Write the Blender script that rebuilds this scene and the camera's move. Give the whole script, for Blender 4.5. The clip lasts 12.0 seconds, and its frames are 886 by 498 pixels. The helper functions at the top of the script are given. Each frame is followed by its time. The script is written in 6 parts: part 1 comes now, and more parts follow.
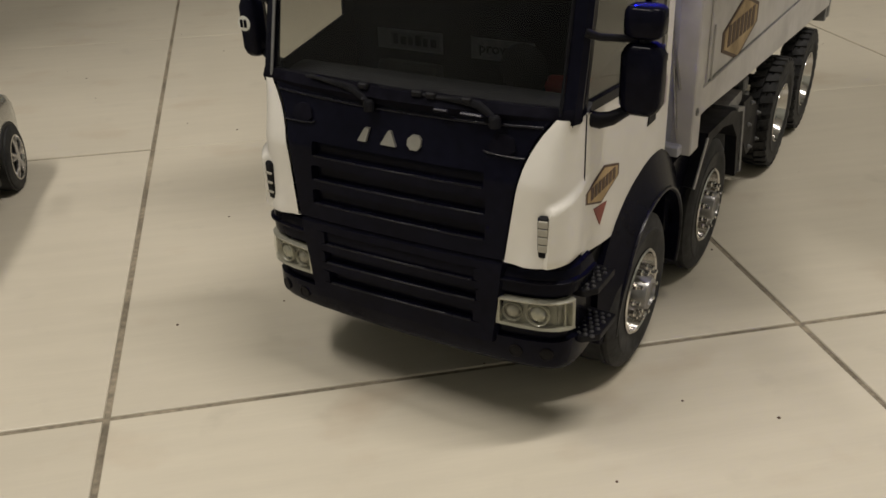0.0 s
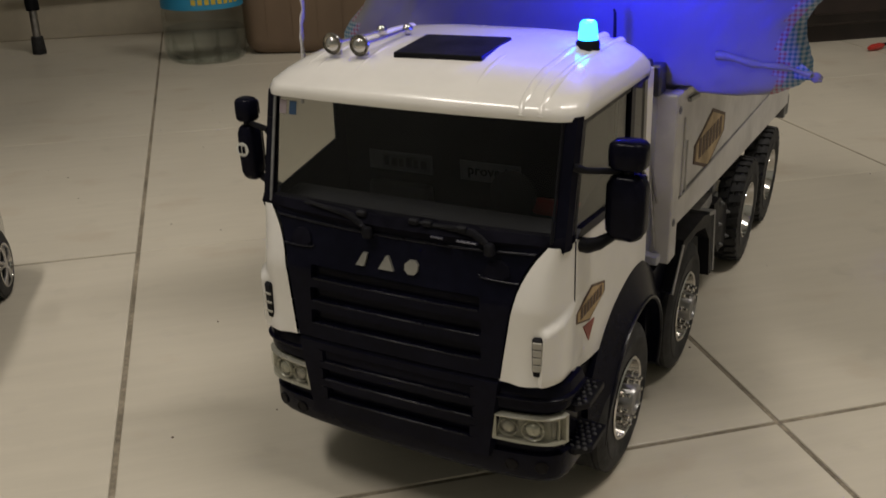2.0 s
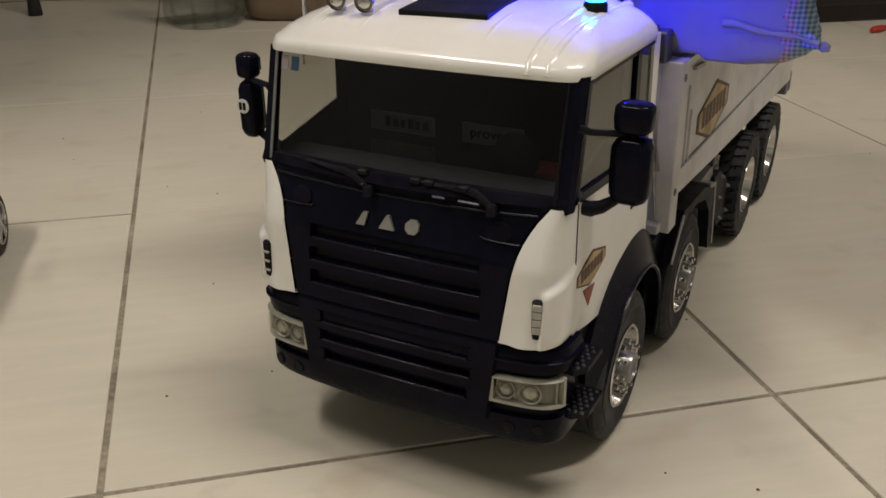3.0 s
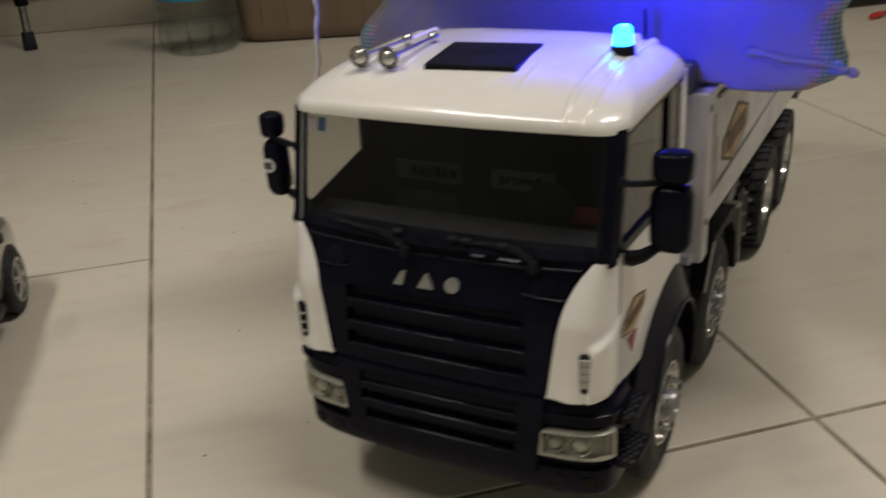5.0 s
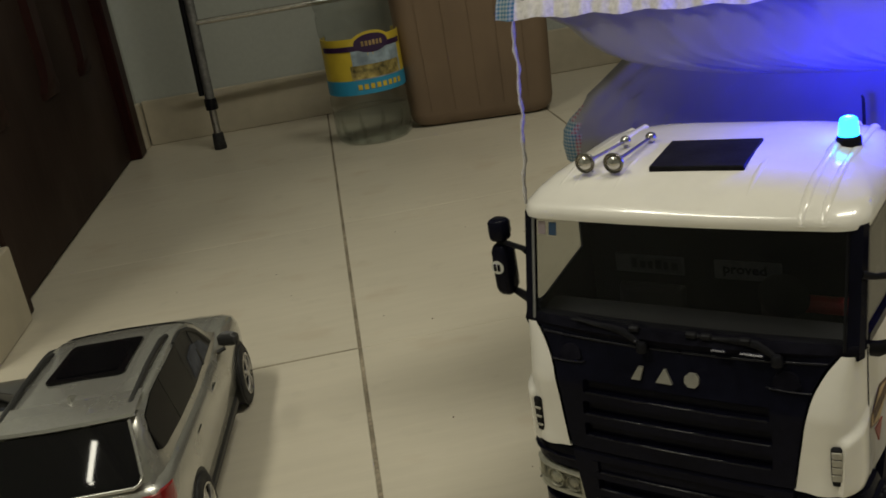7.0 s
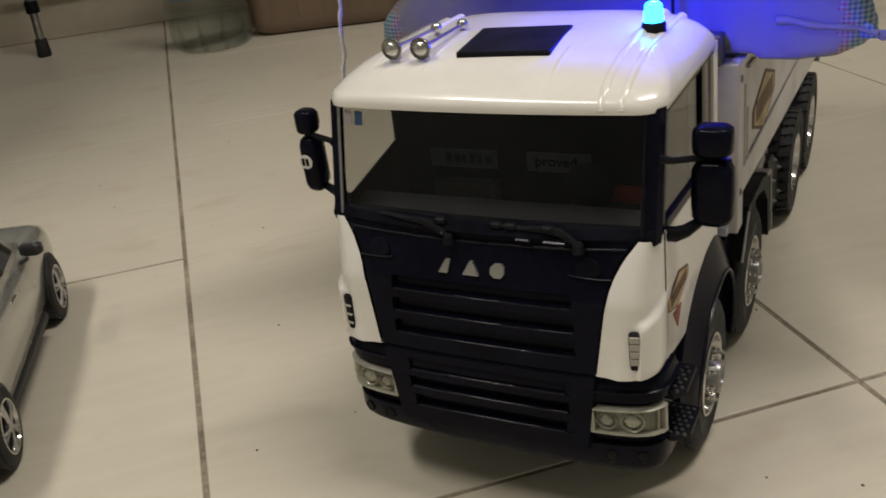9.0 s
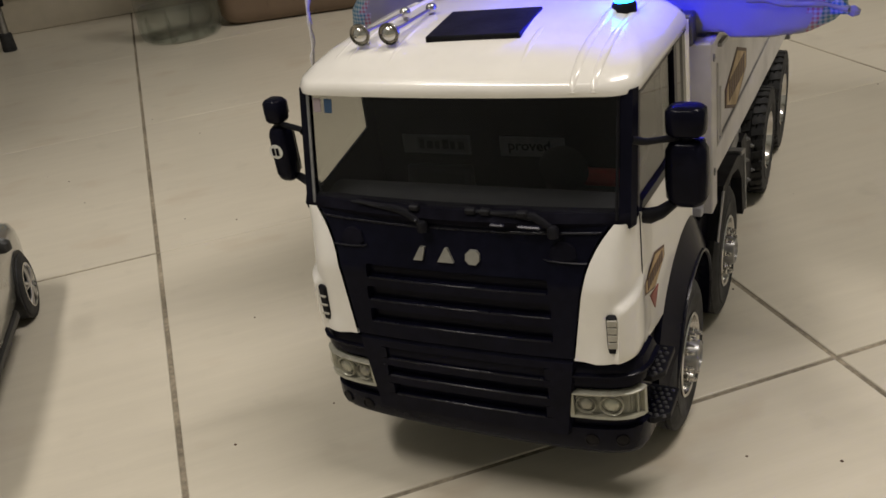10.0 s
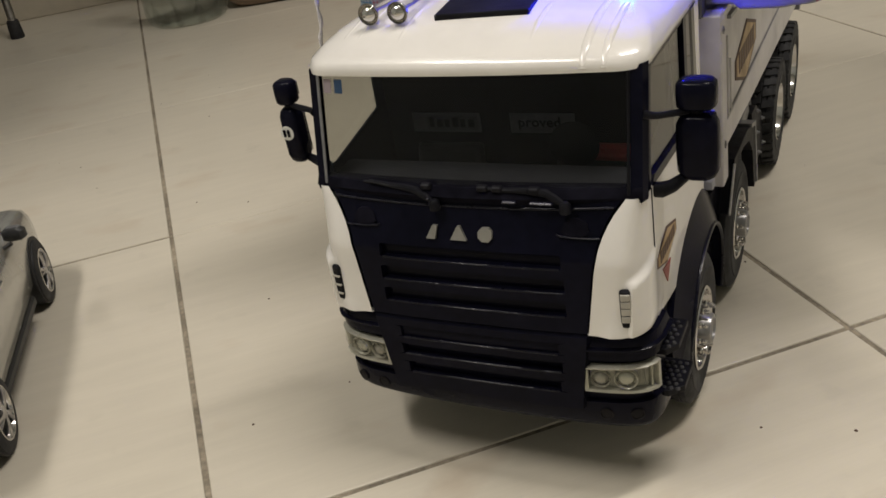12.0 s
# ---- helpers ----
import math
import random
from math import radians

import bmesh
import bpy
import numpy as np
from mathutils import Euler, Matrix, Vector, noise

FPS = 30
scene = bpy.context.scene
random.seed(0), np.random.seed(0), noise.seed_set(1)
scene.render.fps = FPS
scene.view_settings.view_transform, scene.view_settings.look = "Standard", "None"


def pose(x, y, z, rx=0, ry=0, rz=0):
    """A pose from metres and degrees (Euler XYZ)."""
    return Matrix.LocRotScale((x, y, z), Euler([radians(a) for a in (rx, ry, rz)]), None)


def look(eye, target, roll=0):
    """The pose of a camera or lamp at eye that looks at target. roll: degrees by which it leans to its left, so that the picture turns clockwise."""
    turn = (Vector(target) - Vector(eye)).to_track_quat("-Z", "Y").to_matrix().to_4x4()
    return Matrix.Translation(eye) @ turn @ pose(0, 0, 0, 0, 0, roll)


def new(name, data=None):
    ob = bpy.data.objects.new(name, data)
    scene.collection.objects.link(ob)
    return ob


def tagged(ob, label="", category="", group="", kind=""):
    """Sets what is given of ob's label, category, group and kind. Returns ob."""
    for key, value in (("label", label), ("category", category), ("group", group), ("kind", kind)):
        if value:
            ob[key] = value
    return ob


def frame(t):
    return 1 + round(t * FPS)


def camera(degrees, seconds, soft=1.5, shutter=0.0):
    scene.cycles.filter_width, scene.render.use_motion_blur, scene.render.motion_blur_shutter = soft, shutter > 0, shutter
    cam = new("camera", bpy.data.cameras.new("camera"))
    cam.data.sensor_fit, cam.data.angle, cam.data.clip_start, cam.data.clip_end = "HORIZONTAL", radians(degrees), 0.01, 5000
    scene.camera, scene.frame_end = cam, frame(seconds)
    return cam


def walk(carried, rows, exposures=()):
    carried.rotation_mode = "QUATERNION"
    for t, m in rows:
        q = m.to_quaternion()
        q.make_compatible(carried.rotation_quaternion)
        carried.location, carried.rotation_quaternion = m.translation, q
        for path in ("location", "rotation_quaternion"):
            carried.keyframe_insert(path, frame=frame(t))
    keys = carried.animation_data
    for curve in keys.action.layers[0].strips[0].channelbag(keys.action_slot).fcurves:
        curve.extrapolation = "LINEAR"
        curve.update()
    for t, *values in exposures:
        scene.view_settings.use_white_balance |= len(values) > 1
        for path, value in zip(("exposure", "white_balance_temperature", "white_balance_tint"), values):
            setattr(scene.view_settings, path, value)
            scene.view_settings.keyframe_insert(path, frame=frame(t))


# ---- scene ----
cam = camera(50.8, 12.0, 1.6, 0.4)
PATH = [
    (0, (0.107, -0.476, 0.339), (0.464, 1.264, -0.581), -1.1),
    (0.5, (0.106, -0.476, 0.341), (0.486, 1.259, -0.578), -0.9),
    (0.7, (0.109, -0.464, 0.352), (0.520, 1.275, -0.546), -2.5),
    (1, (0.098, -0.473, 0.373), (0.531, 1.303, -0.44), -2.6),
    (1.2, (0.088, -0.491, 0.374), (0.483, 1.317, -0.386), -1.7),
    (1.5, (0.09, -0.482, 0.377), (0.509, 1.319, -0.386), -1.9),
    (2, (0.09, -0.48, 0.374), (0.535, 1.304, -0.414), -1.1),
    (2.5, (0.087, -0.479, 0.362), (0.537, 1.284, -0.468), 0.5),
    (3, (0.086, -0.479, 0.364), (0.54, 1.283, -0.468), 0.4),
    (4.8, (0.098, -0.466, 0.37), (0.562, 1.307, -0.432), -1.4),
    (5, (0.071, -0.455, 0.392), (0.525, 1.302, -0.449), -2.9),
    (5.2, (0.059, -0.451, 0.391), (0.464, 1.305, -0.476), -3.6),
    (5.5, (0.046, -0.446, 0.388), (0.407, 1.311, -0.497), -4.4),
    (6, (0.025, -0.448, 0.403), (0.303, 1.344, -0.439), -7.0),
    (6.3, (0.025, -0.450, 0.387), (0.289, 1.361, -0.419), -4.9),
    (6.5, (0.021, -0.447, 0.39), (0.245, 1.369, -0.417), -5.1),
    (6.8, (0.019, -0.458, 0.420), (0.191, 1.402, -0.295), -8.5),
    (7, (0.024, -0.462, 0.427), (0.19, 1.409, -0.26), -9.2),
    (7.2, (0.028, -0.462, 0.429), (0.206, 1.407, -0.26), -9.5),
    (7.5, (0.028, -0.461, 0.426), (0.2, 1.402, -0.28), -9.5),
    (7.7, (0.027, -0.458, 0.42), (0.221, 1.393, -0.313), -8.7),
    (9.3, (0.059, -0.452, 0.398), (0.507, 1.282, -0.493), -7.0),
    (9.5, (0.057, -0.45, 0.398), (0.517, 1.278, -0.498), -7.2),
    (10, (0.059, -0.45, 0.396), (0.512, 1.275, -0.509), -7.5),
    (10.5, (0.058, -0.449, 0.396), (0.502, 1.266, -0.532), -8.0),
    (11, (0.055, -0.452, 0.396), (0.467, 1.267, -0.541), -8.8),
    (11.5, (0.059, -0.45, 0.397), (0.48, 1.262, -0.546), -9.0),
    (12, (0.057, -0.452, 0.397), (0.478, 1.261, -0.545), -9.0),
]
walk(cam, [(t, look(eye, target, roll)) for t, eye, target, roll in PATH], [(0.0, -0.13, 6450, 10), (0.5, 0.04, 6100, 8), (1.0, -0.2, 6300, 10), (1.4, -0.42, 6300, 12), (2.0, -0.52, 6450, 11), (2.6, -0.2, 6450, 12), (3.2, -0.2, 6450, 12), (4.8, -0.37, 6350, 11), (6.0, -0.42, 6500, 9), (6.5, -0.58, 6700, 4), (7.0, -0.66, 6800, 0), (7.7, -0.62, 6900, -2), (9.3, -0.14, 6350, 11), (10.5, -0.12, 6450, 11), (12.0, -0.04, 6300, 11)])

# ---- world and light ----
world = bpy.data.worlds.new("world")
scene.world = world
world.use_nodes = True
world.node_tree.nodes["Background"].inputs[0].default_value = (0.9, 0.85, 0.75, 1)
world.node_tree.nodes["Background"].inputs[1].default_value = 0.035


def area_lamp(name, place, target, size, size_y, energy, colour):
    data = bpy.data.lights.new(name, "AREA")
    data.shape, data.size, data.size_y, data.energy, data.color = "RECTANGLE", size, size_y, energy, colour
    ob = new(name, data)
    ob.matrix_world = look(place, target)
    return ob


WARM = (1.0, 0.925, 0.835)
area_lamp("tube_light_near", (-1.00, -0.10, 2.50), (-1.00, -0.099, 0), 0.22, 1.2, 35.5, WARM)
area_lamp("tube_light_far", (0.90, -0.32, 2.50), (0.90, -0.319, 0), 1.2, 0.10, 37, WARM)
area_lamp("tube_light_back", (-1.66, -2.20, 2.50), (-1.65953, -2.19912, 0), 0.022, 0.26, 0.9, WARM)


# ---- materials ----
def mat(name, colour, rough=0.5, metal=0.0, grain=0.0, scale=40.0, bump=0.0, coat=0.0, stretch=(1, 1, 1), spots=0.0, spot_scale=6.0, spec=0.5):
    """A surface with fine grain and larger stains in its colour and roughness, and a fine relief."""
    m = bpy.data.materials.new(name)
    m.use_nodes = True
    nt = m.node_tree
    p = nt.nodes["Principled BSDF"]
    p.inputs["Metallic"].default_value = metal
    p.inputs["Coat Weight"].default_value = coat
    p.inputs["Specular IOR Level"].default_value = spec
    p.inputs["Coat Roughness"].default_value = 0.06
    tc = nt.nodes.new("ShaderNodeTexCoord")
    mp = nt.nodes.new("ShaderNodeMapping")
    mp.inputs["Scale"].default_value = stretch
    nt.links.new(tc.outputs["Object"], mp.inputs[0])
    n1 = nt.nodes.new("ShaderNodeTexNoise")
    n1.inputs["Scale"].default_value, n1.inputs["Detail"].default_value = scale, 5
    n2 = nt.nodes.new("ShaderNodeTexNoise")
    n2.inputs["Scale"].default_value, n2.inputs["Detail"].default_value = spot_scale, 3
    nt.links.new(mp.outputs[0], n1.inputs["Vector"])
    nt.links.new(tc.outputs["Object"], n2.inputs["Vector"])
    r1 = nt.nodes.new("ShaderNodeMapRange")
    r1.inputs["From Min"].default_value, r1.inputs["From Max"].default_value = 0.3, 0.7
    r1.inputs["To Min"].default_value, r1.inputs["To Max"].default_value = 1 - grain, 1 + grain
    r2 = nt.nodes.new("ShaderNodeMapRange")
    r2.inputs["From Min"].default_value, r2.inputs["From Max"].default_value = 0.35, 0.7
    r2.inputs["To Min"].default_value, r2.inputs["To Max"].default_value = 1 + spots * 0.5, 1 - spots
    nt.links.new(n1.outputs["Fac"], r1.inputs["Value"])
    nt.links.new(n2.outputs["Fac"], r2.inputs["Value"])
    mul = nt.nodes.new("ShaderNodeMath")
    mul.operation = "MULTIPLY"
    nt.links.new(r1.outputs[0], mul.inputs[0])
    nt.links.new(r2.outputs[0], mul.inputs[1])
    hue = nt.nodes.new("ShaderNodeHueSaturation")
    hue.inputs["Color"].default_value = (*colour, 1)
    nt.links.new(mul.outputs[0], hue.inputs["Value"])
    nt.links.new(hue.outputs[0], p.inputs["Base Color"])
    rr = nt.nodes.new("ShaderNodeMapRange")
    rr.inputs["From Min"].default_value, rr.inputs["From Max"].default_value = 0.3, 0.7
    rr.inputs["To Min"].default_value, rr.inputs["To Max"].default_value = rough * 0.85, min(1, rough * 1.2)
    nt.links.new(n2.outputs["Fac"], rr.inputs["Value"])
    nt.links.new(rr.outputs[0], p.inputs["Roughness"])
    if bump:
        b = nt.nodes.new("ShaderNodeBump")
        b.inputs["Strength"].default_value, b.inputs["Distance"].default_value = bump, 0.001
        nt.links.new(n1.outputs["Fac"], b.inputs["Height"])
        nt.links.new(b.outputs[0], p.inputs["Normal"])
    return m


def pane(name, tint, gloss_rough=0.02, ior=1.5, edge=0.7):
    """A thin pane: tinted see-through with a mirror gloss that grows at grazing angles."""
    m = bpy.data.materials.new(name)
    m.use_nodes = True
    nt = m.node_tree
    nt.nodes.remove(nt.nodes["Principled BSDF"])
    out = nt.nodes["Material Output"]
    t = nt.nodes.new("ShaderNodeBsdfTransparent")
    t.inputs[0].default_value = (*tint, 1)
    g = nt.nodes.new("ShaderNodeBsdfGlossy")
    g.inputs["Roughness"].default_value = gloss_rough
    lw = nt.nodes.new("ShaderNodeLayerWeight")
    lw.inputs["Blend"].default_value = 0.5
    pw = nt.nodes.new("ShaderNodeMath")
    pw.operation = "POWER"
    pw.inputs[1].default_value = 4.0
    nt.links.new(lw.outputs["Facing"], pw.inputs[0])
    f = nt.nodes.new("ShaderNodeMapRange")
    f.inputs["To Min"].default_value, f.inputs["To Max"].default_value = ((ior - 1) / (ior + 1)) ** 2, edge
    nt.links.new(pw.outputs[0], f.inputs["Value"])
    x = nt.nodes.new("ShaderNodeMixShader")
    nt.links.new(f.outputs[0], x.inputs[0])
    nt.links.new(t.outputs[0], x.inputs[1])
    nt.links.new(g.outputs[0], x.inputs[2])
    nt.links.new(x.outputs[0], out.inputs[0])
    return m


def tile_material():
    """Cream porcelain with fine streaks along x, a tone of its own for each tile, faint scuffs and dust."""
    m = bpy.data.materials.new("floor_tile")
    m.use_nodes = True
    nt = m.node_tree
    p = nt.nodes["Principled BSDF"]
    geo = nt.nodes.new("ShaderNodeNewGeometry")
    info = nt.nodes.new("ShaderNodeObjectInfo")

    def noise_at(scale3, scale, detail=4.0):
        mp = nt.nodes.new("ShaderNodeMapping")
        mp.inputs["Scale"].default_value = scale3
        nt.links.new(geo.outputs["Position"], mp.inputs[0])
        n = nt.nodes.new("ShaderNodeTexNoise")
        n.inputs["Scale"].default_value, n.inputs["Detail"].default_value = scale, detail
        nt.links.new(mp.outputs[0], n.inputs["Vector"])
        return n

    def ramp(node, lo, hi, a, b):
        r = nt.nodes.new("ShaderNodeMapRange")
        for key, v in zip(("From Min", "From Max", "To Min", "To Max"), (lo, hi, a, b)):
            r.inputs[key].default_value = v
        nt.links.new(node, r.inputs["Value"])
        return r.outputs[0]

    streak = noise_at((1, 9, 1), 9, 6)
    fine = noise_at((1, 14, 1), 40, 3)
    broad = noise_at((1, 1, 1), 3.2, 3)
    scuff = noise_at((1, 1, 1), 22, 6)
    values = [ramp(streak.outputs["Fac"], 0.3, 0.7, 0.965, 1.025), ramp(fine.outputs["Fac"], 0.3, 0.7, 0.985, 1.015),
              ramp(broad.outputs["Fac"], 0.3, 0.7, 0.94, 1.04), ramp(scuff.outputs["Fac"], 0.62, 0.78, 1.0, 0.88),
              ramp(info.outputs["Random"], 0, 1, 0.95, 1.03)]
    last = values[0]
    for v in values[1:]:
        mul = nt.nodes.new("ShaderNodeMath")
        mul.operation = "MULTIPLY"
        nt.links.new(last, mul.inputs[0])
        nt.links.new(v, mul.inputs[1])
        last = mul.outputs[0]
    hue = nt.nodes.new("ShaderNodeHueSaturation")
    hue.inputs["Color"].default_value = (0.585, 0.537, 0.437, 1)
    nt.links.new(last, hue.inputs["Value"])
    stain = noise_at((1, 1.4, 1), 9.5, 6)
    brown = nt.nodes.new("ShaderNodeMix")
    brown.data_type = "RGBA"
    brown.inputs[7].default_value = (0.42, 0.31, 0.21, 1)
    nt.links.new(ramp(stain.outputs["Fac"], 0.585, 0.73, 0.0, 0.32), brown.inputs[0])
    nt.links.new(hue.outputs[0], brown.inputs[6])
    nt.links.new(brown.outputs[2], p.inputs["Base Color"])
    nt.links.new(ramp(broad.outputs["Fac"], 0.3, 0.7, 0.30, 0.42), p.inputs["Roughness"])
    b = nt.nodes.new("ShaderNodeBump")
    b.inputs["Strength"].default_value, b.inputs["Distance"].default_value = 0.07, 0.0005
    nt.links.new(streak.outputs["Fac"], b.inputs["Height"])
    nt.links.new(b.outputs[0], p.inputs["Normal"])
    return m


def bag_material(name, check):
    """Thin milky plastic that lets some light through; check: the printed blue and pink gingham."""
    m = bpy.data.materials.new(name)
    m.use_nodes = True
    nt = m.node_tree
    p = nt.nodes["Principled BSDF"]
    out = nt.nodes["Material Output"]
    p.inputs["Roughness"].default_value = 0.42
    tc = nt.nodes.new("ShaderNodeTexCoord")
    n = nt.nodes.new("ShaderNodeTexNoise")
    n.inputs["Scale"].default_value, n.inputs["Detail"].default_value = 26, 6
    mp = nt.nodes.new("ShaderNodeMapping")
    mp.inputs["Scale"].default_value = (1, 1, 0.22)
    nt.links.new(tc.outputs["Object"], mp.inputs[0])
    nt.links.new(mp.outputs[0], n.inputs["Vector"])
    bump = nt.nodes.new("ShaderNodeBump")
    bump.inputs["Strength"].default_value, bump.inputs["Distance"].default_value = 0.6, 0.004
    nt.links.new(n.outputs["Fac"], bump.inputs["Height"])
    nt.links.new(bump.outputs[0], p.inputs["Normal"])
    tr = nt.nodes.new("ShaderNodeBsdfTranslucent")
    mix = nt.nodes.new("ShaderNodeMixShader")
    mix.inputs[0].default_value = 0.35
    colour = nt.nodes.new("ShaderNodeMix")
    colour.data_type = "RGBA"
    colour.inputs[6].default_value = (0.42, 0.41, 0.43, 1)
    if check:
        sep = nt.nodes.new("ShaderNodeSeparateXYZ")
        nt.links.new(tc.outputs["Object"], sep.inputs[0])
        bands = []
        for k in ("X", "Z"):
            w = nt.nodes.new("ShaderNodeMath")
            w.operation = "MULTIPLY"
            w.inputs[1].default_value = 2 * math.pi / 0.0029
            nt.links.new(sep.outputs[k], w.inputs[0])
            s = nt.nodes.new("ShaderNodeMath")
            s.operation = "SINE"
            nt.links.new(w.outputs[0], s.inputs[0])
            g = nt.nodes.new("ShaderNodeMath")
            g.operation = "GREATER_THAN"
            g.inputs[1].default_value = 0.0
            nt.links.new(s.outputs[0], g.inputs[0])
            bands.append(g.outputs[0])
        add = nt.nodes.new("ShaderNodeMath")
        add.operation = "ADD"
        nt.links.new(bands[0], add.inputs[0])
        nt.links.new(bands[1], add.inputs[1])
        half = nt.nodes.new("ShaderNodeMath")
        half.operation = "MULTIPLY"
        half.inputs[1].default_value = 0.5
        nt.links.new(add.outputs[0], half.inputs[0])
        nt.links.new(half.outputs[0], colour.inputs[0])
        colour.inputs[6].default_value = (0.50, 0.56, 0.60, 1)
        colour.inputs[7].default_value = (*check, 1)
    else:
        colour.inputs[7].default_value = (0.31, 0.30, 0.32, 1)
        nt.links.new(n.outputs["Fac"], colour.inputs[0])
    nt.links.new(colour.outputs[2], p.inputs["Base Color"])
    nt.links.new(colour.outputs[2], tr.inputs[0])
    nt.links.new(p.outputs[0], mix.inputs[1])
    nt.links.new(tr.outputs[0], mix.inputs[2])
    nt.links.new(mix.outputs[0], out.inputs[0])
    return m


def glow(name, colour, strength):
    m = bpy.data.materials.new(name)
    m.use_nodes = True
    p = m.node_tree.nodes["Principled BSDF"]
    p.inputs["Base Color"].default_value = (*colour, 1)
    p.inputs["Emission Color"].default_value = (*colour, 1)
    p.inputs["Emission Strength"].default_value = strength
    p.inputs["Roughness"].default_value = 0.2
    return m


TILE = tile_material()
GROUT = mat("grout", (0.245, 0.210, 0.155), 0.9, grain=0.35, scale=220, bump=0.4, spots=0.45, spot_scale=14)
WALL = mat("wall_paint", (0.44, 0.46, 0.43), 0.75, grain=0.03, scale=120, bump=0.1, spots=0.05, spot_scale=2)
BASE = mat("skirting_tile", (0.48, 0.43, 0.335), 0.4, grain=0.06, scale=30, spots=0.1)
CEIL = mat("ceiling_paint", (0.75, 0.74, 0.72), 0.85, grain=0.03, spots=0.03)
DOOR = mat("dark_varnished_wood", (0.033, 0.0205, 0.0165), 0.5, spec=0.05, grain=0.12, scale=14, stretch=(6, 6, 0.6), spots=0.3, spot_scale=3)
DOORRED = mat("dark_red_wood", (0.020, 0.0055, 0.0045), 0.45, spec=0.1, grain=0.3, scale=14, stretch=(6, 6, 0.6), spots=0.3)
DARKWOOD = mat("dark_furniture", (0.018, 0.010, 0.009), 0.45, grain=0.3, scale=20, spots=0.3)
WHITE = mat("white_gloss_paint", (0.75, 0.725, 0.675), 0.20, grain=0.015, scale=90, coat=0.6, spots=0.05, spot_scale=25)
BLACK = mat("black_gloss_plastic", (0.0046, 0.0047, 0.0105), 0.20, spec=0.05, grain=0.2, scale=200, coat=0.035, spots=0.25, spot_scale=30)
EDGEBLACK = mat("polished_black_edge", (0.006, 0.006, 0.012), 0.28, spec=0.2, grain=0.3, scale=200, coat=0.08, spots=0.6, spot_scale=60)
MATT = mat("black_matt_plastic", (0.0065, 0.0065, 0.0090), 0.5, spec=0.14, grain=0.3, scale=300, bump=0.15, spots=0.3, spot_scale=40)
INNER = mat("interior_black", (0.0056, 0.0054, 0.0095), 0.8, spec=0.05, grain=0.3, scale=200, spots=0.3, spot_scale=30)
RUBBER = mat("tyre_rubber", (0.018, 0.018, 0.019), 0.72, grain=0.3, scale=260, bump=0.3, spots=0.4, spot_scale=50)
CHROME = mat("chrome", (0.58, 0.565, 0.54), 0.13, 1.0, grain=0.06, scale=120, spots=0.15, spot_scale=80)
STEEL = mat("brushed_steel", (0.45, 0.44, 0.44), 0.33, 1.0, grain=0.15, scale=150, spots=0.2, spot_scale=60)
GREYMETAL = mat("grey_metal", (0.25, 0.25, 0.255), 0.45, 0.6, grain=0.15, scale=150, spots=0.3, spot_scale=40)
BEDPAINT = mat("dull_white_metal", (0.56, 0.54, 0.53), 0.38, grain=0.05, scale=100, spots=0.14, spot_scale=22, bump=0.05)
# darker, bluer copy of the bed's white: shade in the front end's colour
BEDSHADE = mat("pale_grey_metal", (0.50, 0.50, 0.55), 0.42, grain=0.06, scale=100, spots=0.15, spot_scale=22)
SILVER = mat("silver_letters", (0.30, 0.29, 0.26), 0.35, 0.5, grain=0.08, scale=200)
GOLD = mat("gold_print", (0.42, 0.29, 0.135), 0.45, 0.15, grain=0.15, scale=200, spots=0.35, spot_scale=45)
BROWN = mat("dark_brown_print", (0.075, 0.035, 0.018), 0.5, grain=0.15, scale=200)
REDPRINT = mat("dull_red_print", (0.24, 0.05, 0.035), 0.5, grain=0.1, scale=200)
# lighter than the black step, so the bumps' glints are in the colour
TREAD = mat("worn_grey_tread", (0.050, 0.049, 0.052), 0.4, grain=0.3, scale=200, spots=0.3, spot_scale=60)
DASH = mat("dusty_grey_plastic", (0.0090, 0.0090, 0.0115), 0.7, grain=0.25, scale=160, spots=0.4, spot_scale=30, bump=0.2)
LAMPRIM = mat("cream_clear_plastic", (0.34, 0.33, 0.27), 0.30, 0.15, grain=0.08, scale=200, coat=0.5, spots=0.15, spot_scale=90)
EDGECLIP = mat("shiny_dark_clip", (0.012, 0.012, 0.022), 0.22, 0.1, grain=0.2, scale=200)
DARKSTEEL = mat("dark_painted_steel", (0.085, 0.085, 0.10), 0.4, 0.3, grain=0.15, scale=150, spots=0.3, spot_scale=60)
FOGLENS = mat("dark_fog_lens", (0.008, 0.007, 0.008), 0.45, 0.0, grain=0.2, scale=200, spec=0.12)
LENS = mat("lamp_reflector", (0.34, 0.34, 0.30), 0.25, 0.7, bump=0.3, grain=0.15, scale=300, spots=0.3, spot_scale=140)
HOUSE = mat("lamp_housing_grey", (0.20, 0.20, 0.17), 0.35, 0.3, grain=0.2, scale=240, spots=0.35, spot_scale=120)
DISC = mat("dull_bright_steel", (0.30, 0.295, 0.29), 0.30, 0.6, grain=0.15, scale=150, spots=0.3, spot_scale=60)
BULB = mat("lamp_bulb_grey", (0.26, 0.25, 0.22), 0.15, 0.5, grain=0.1, scale=300)
LOUVRE = mat("dull_beige_plastic", (0.38, 0.36, 0.31), 0.5, grain=0.1, scale=200)
GLASS = pane("clear_lamp_cover", (0.95, 0.95, 0.91), 0.02, 1.4, 0.35)
SCREEN = pane("tinted_windscreen", (0.84, 0.85, 0.87), 0.03, 1.42, 0.45)
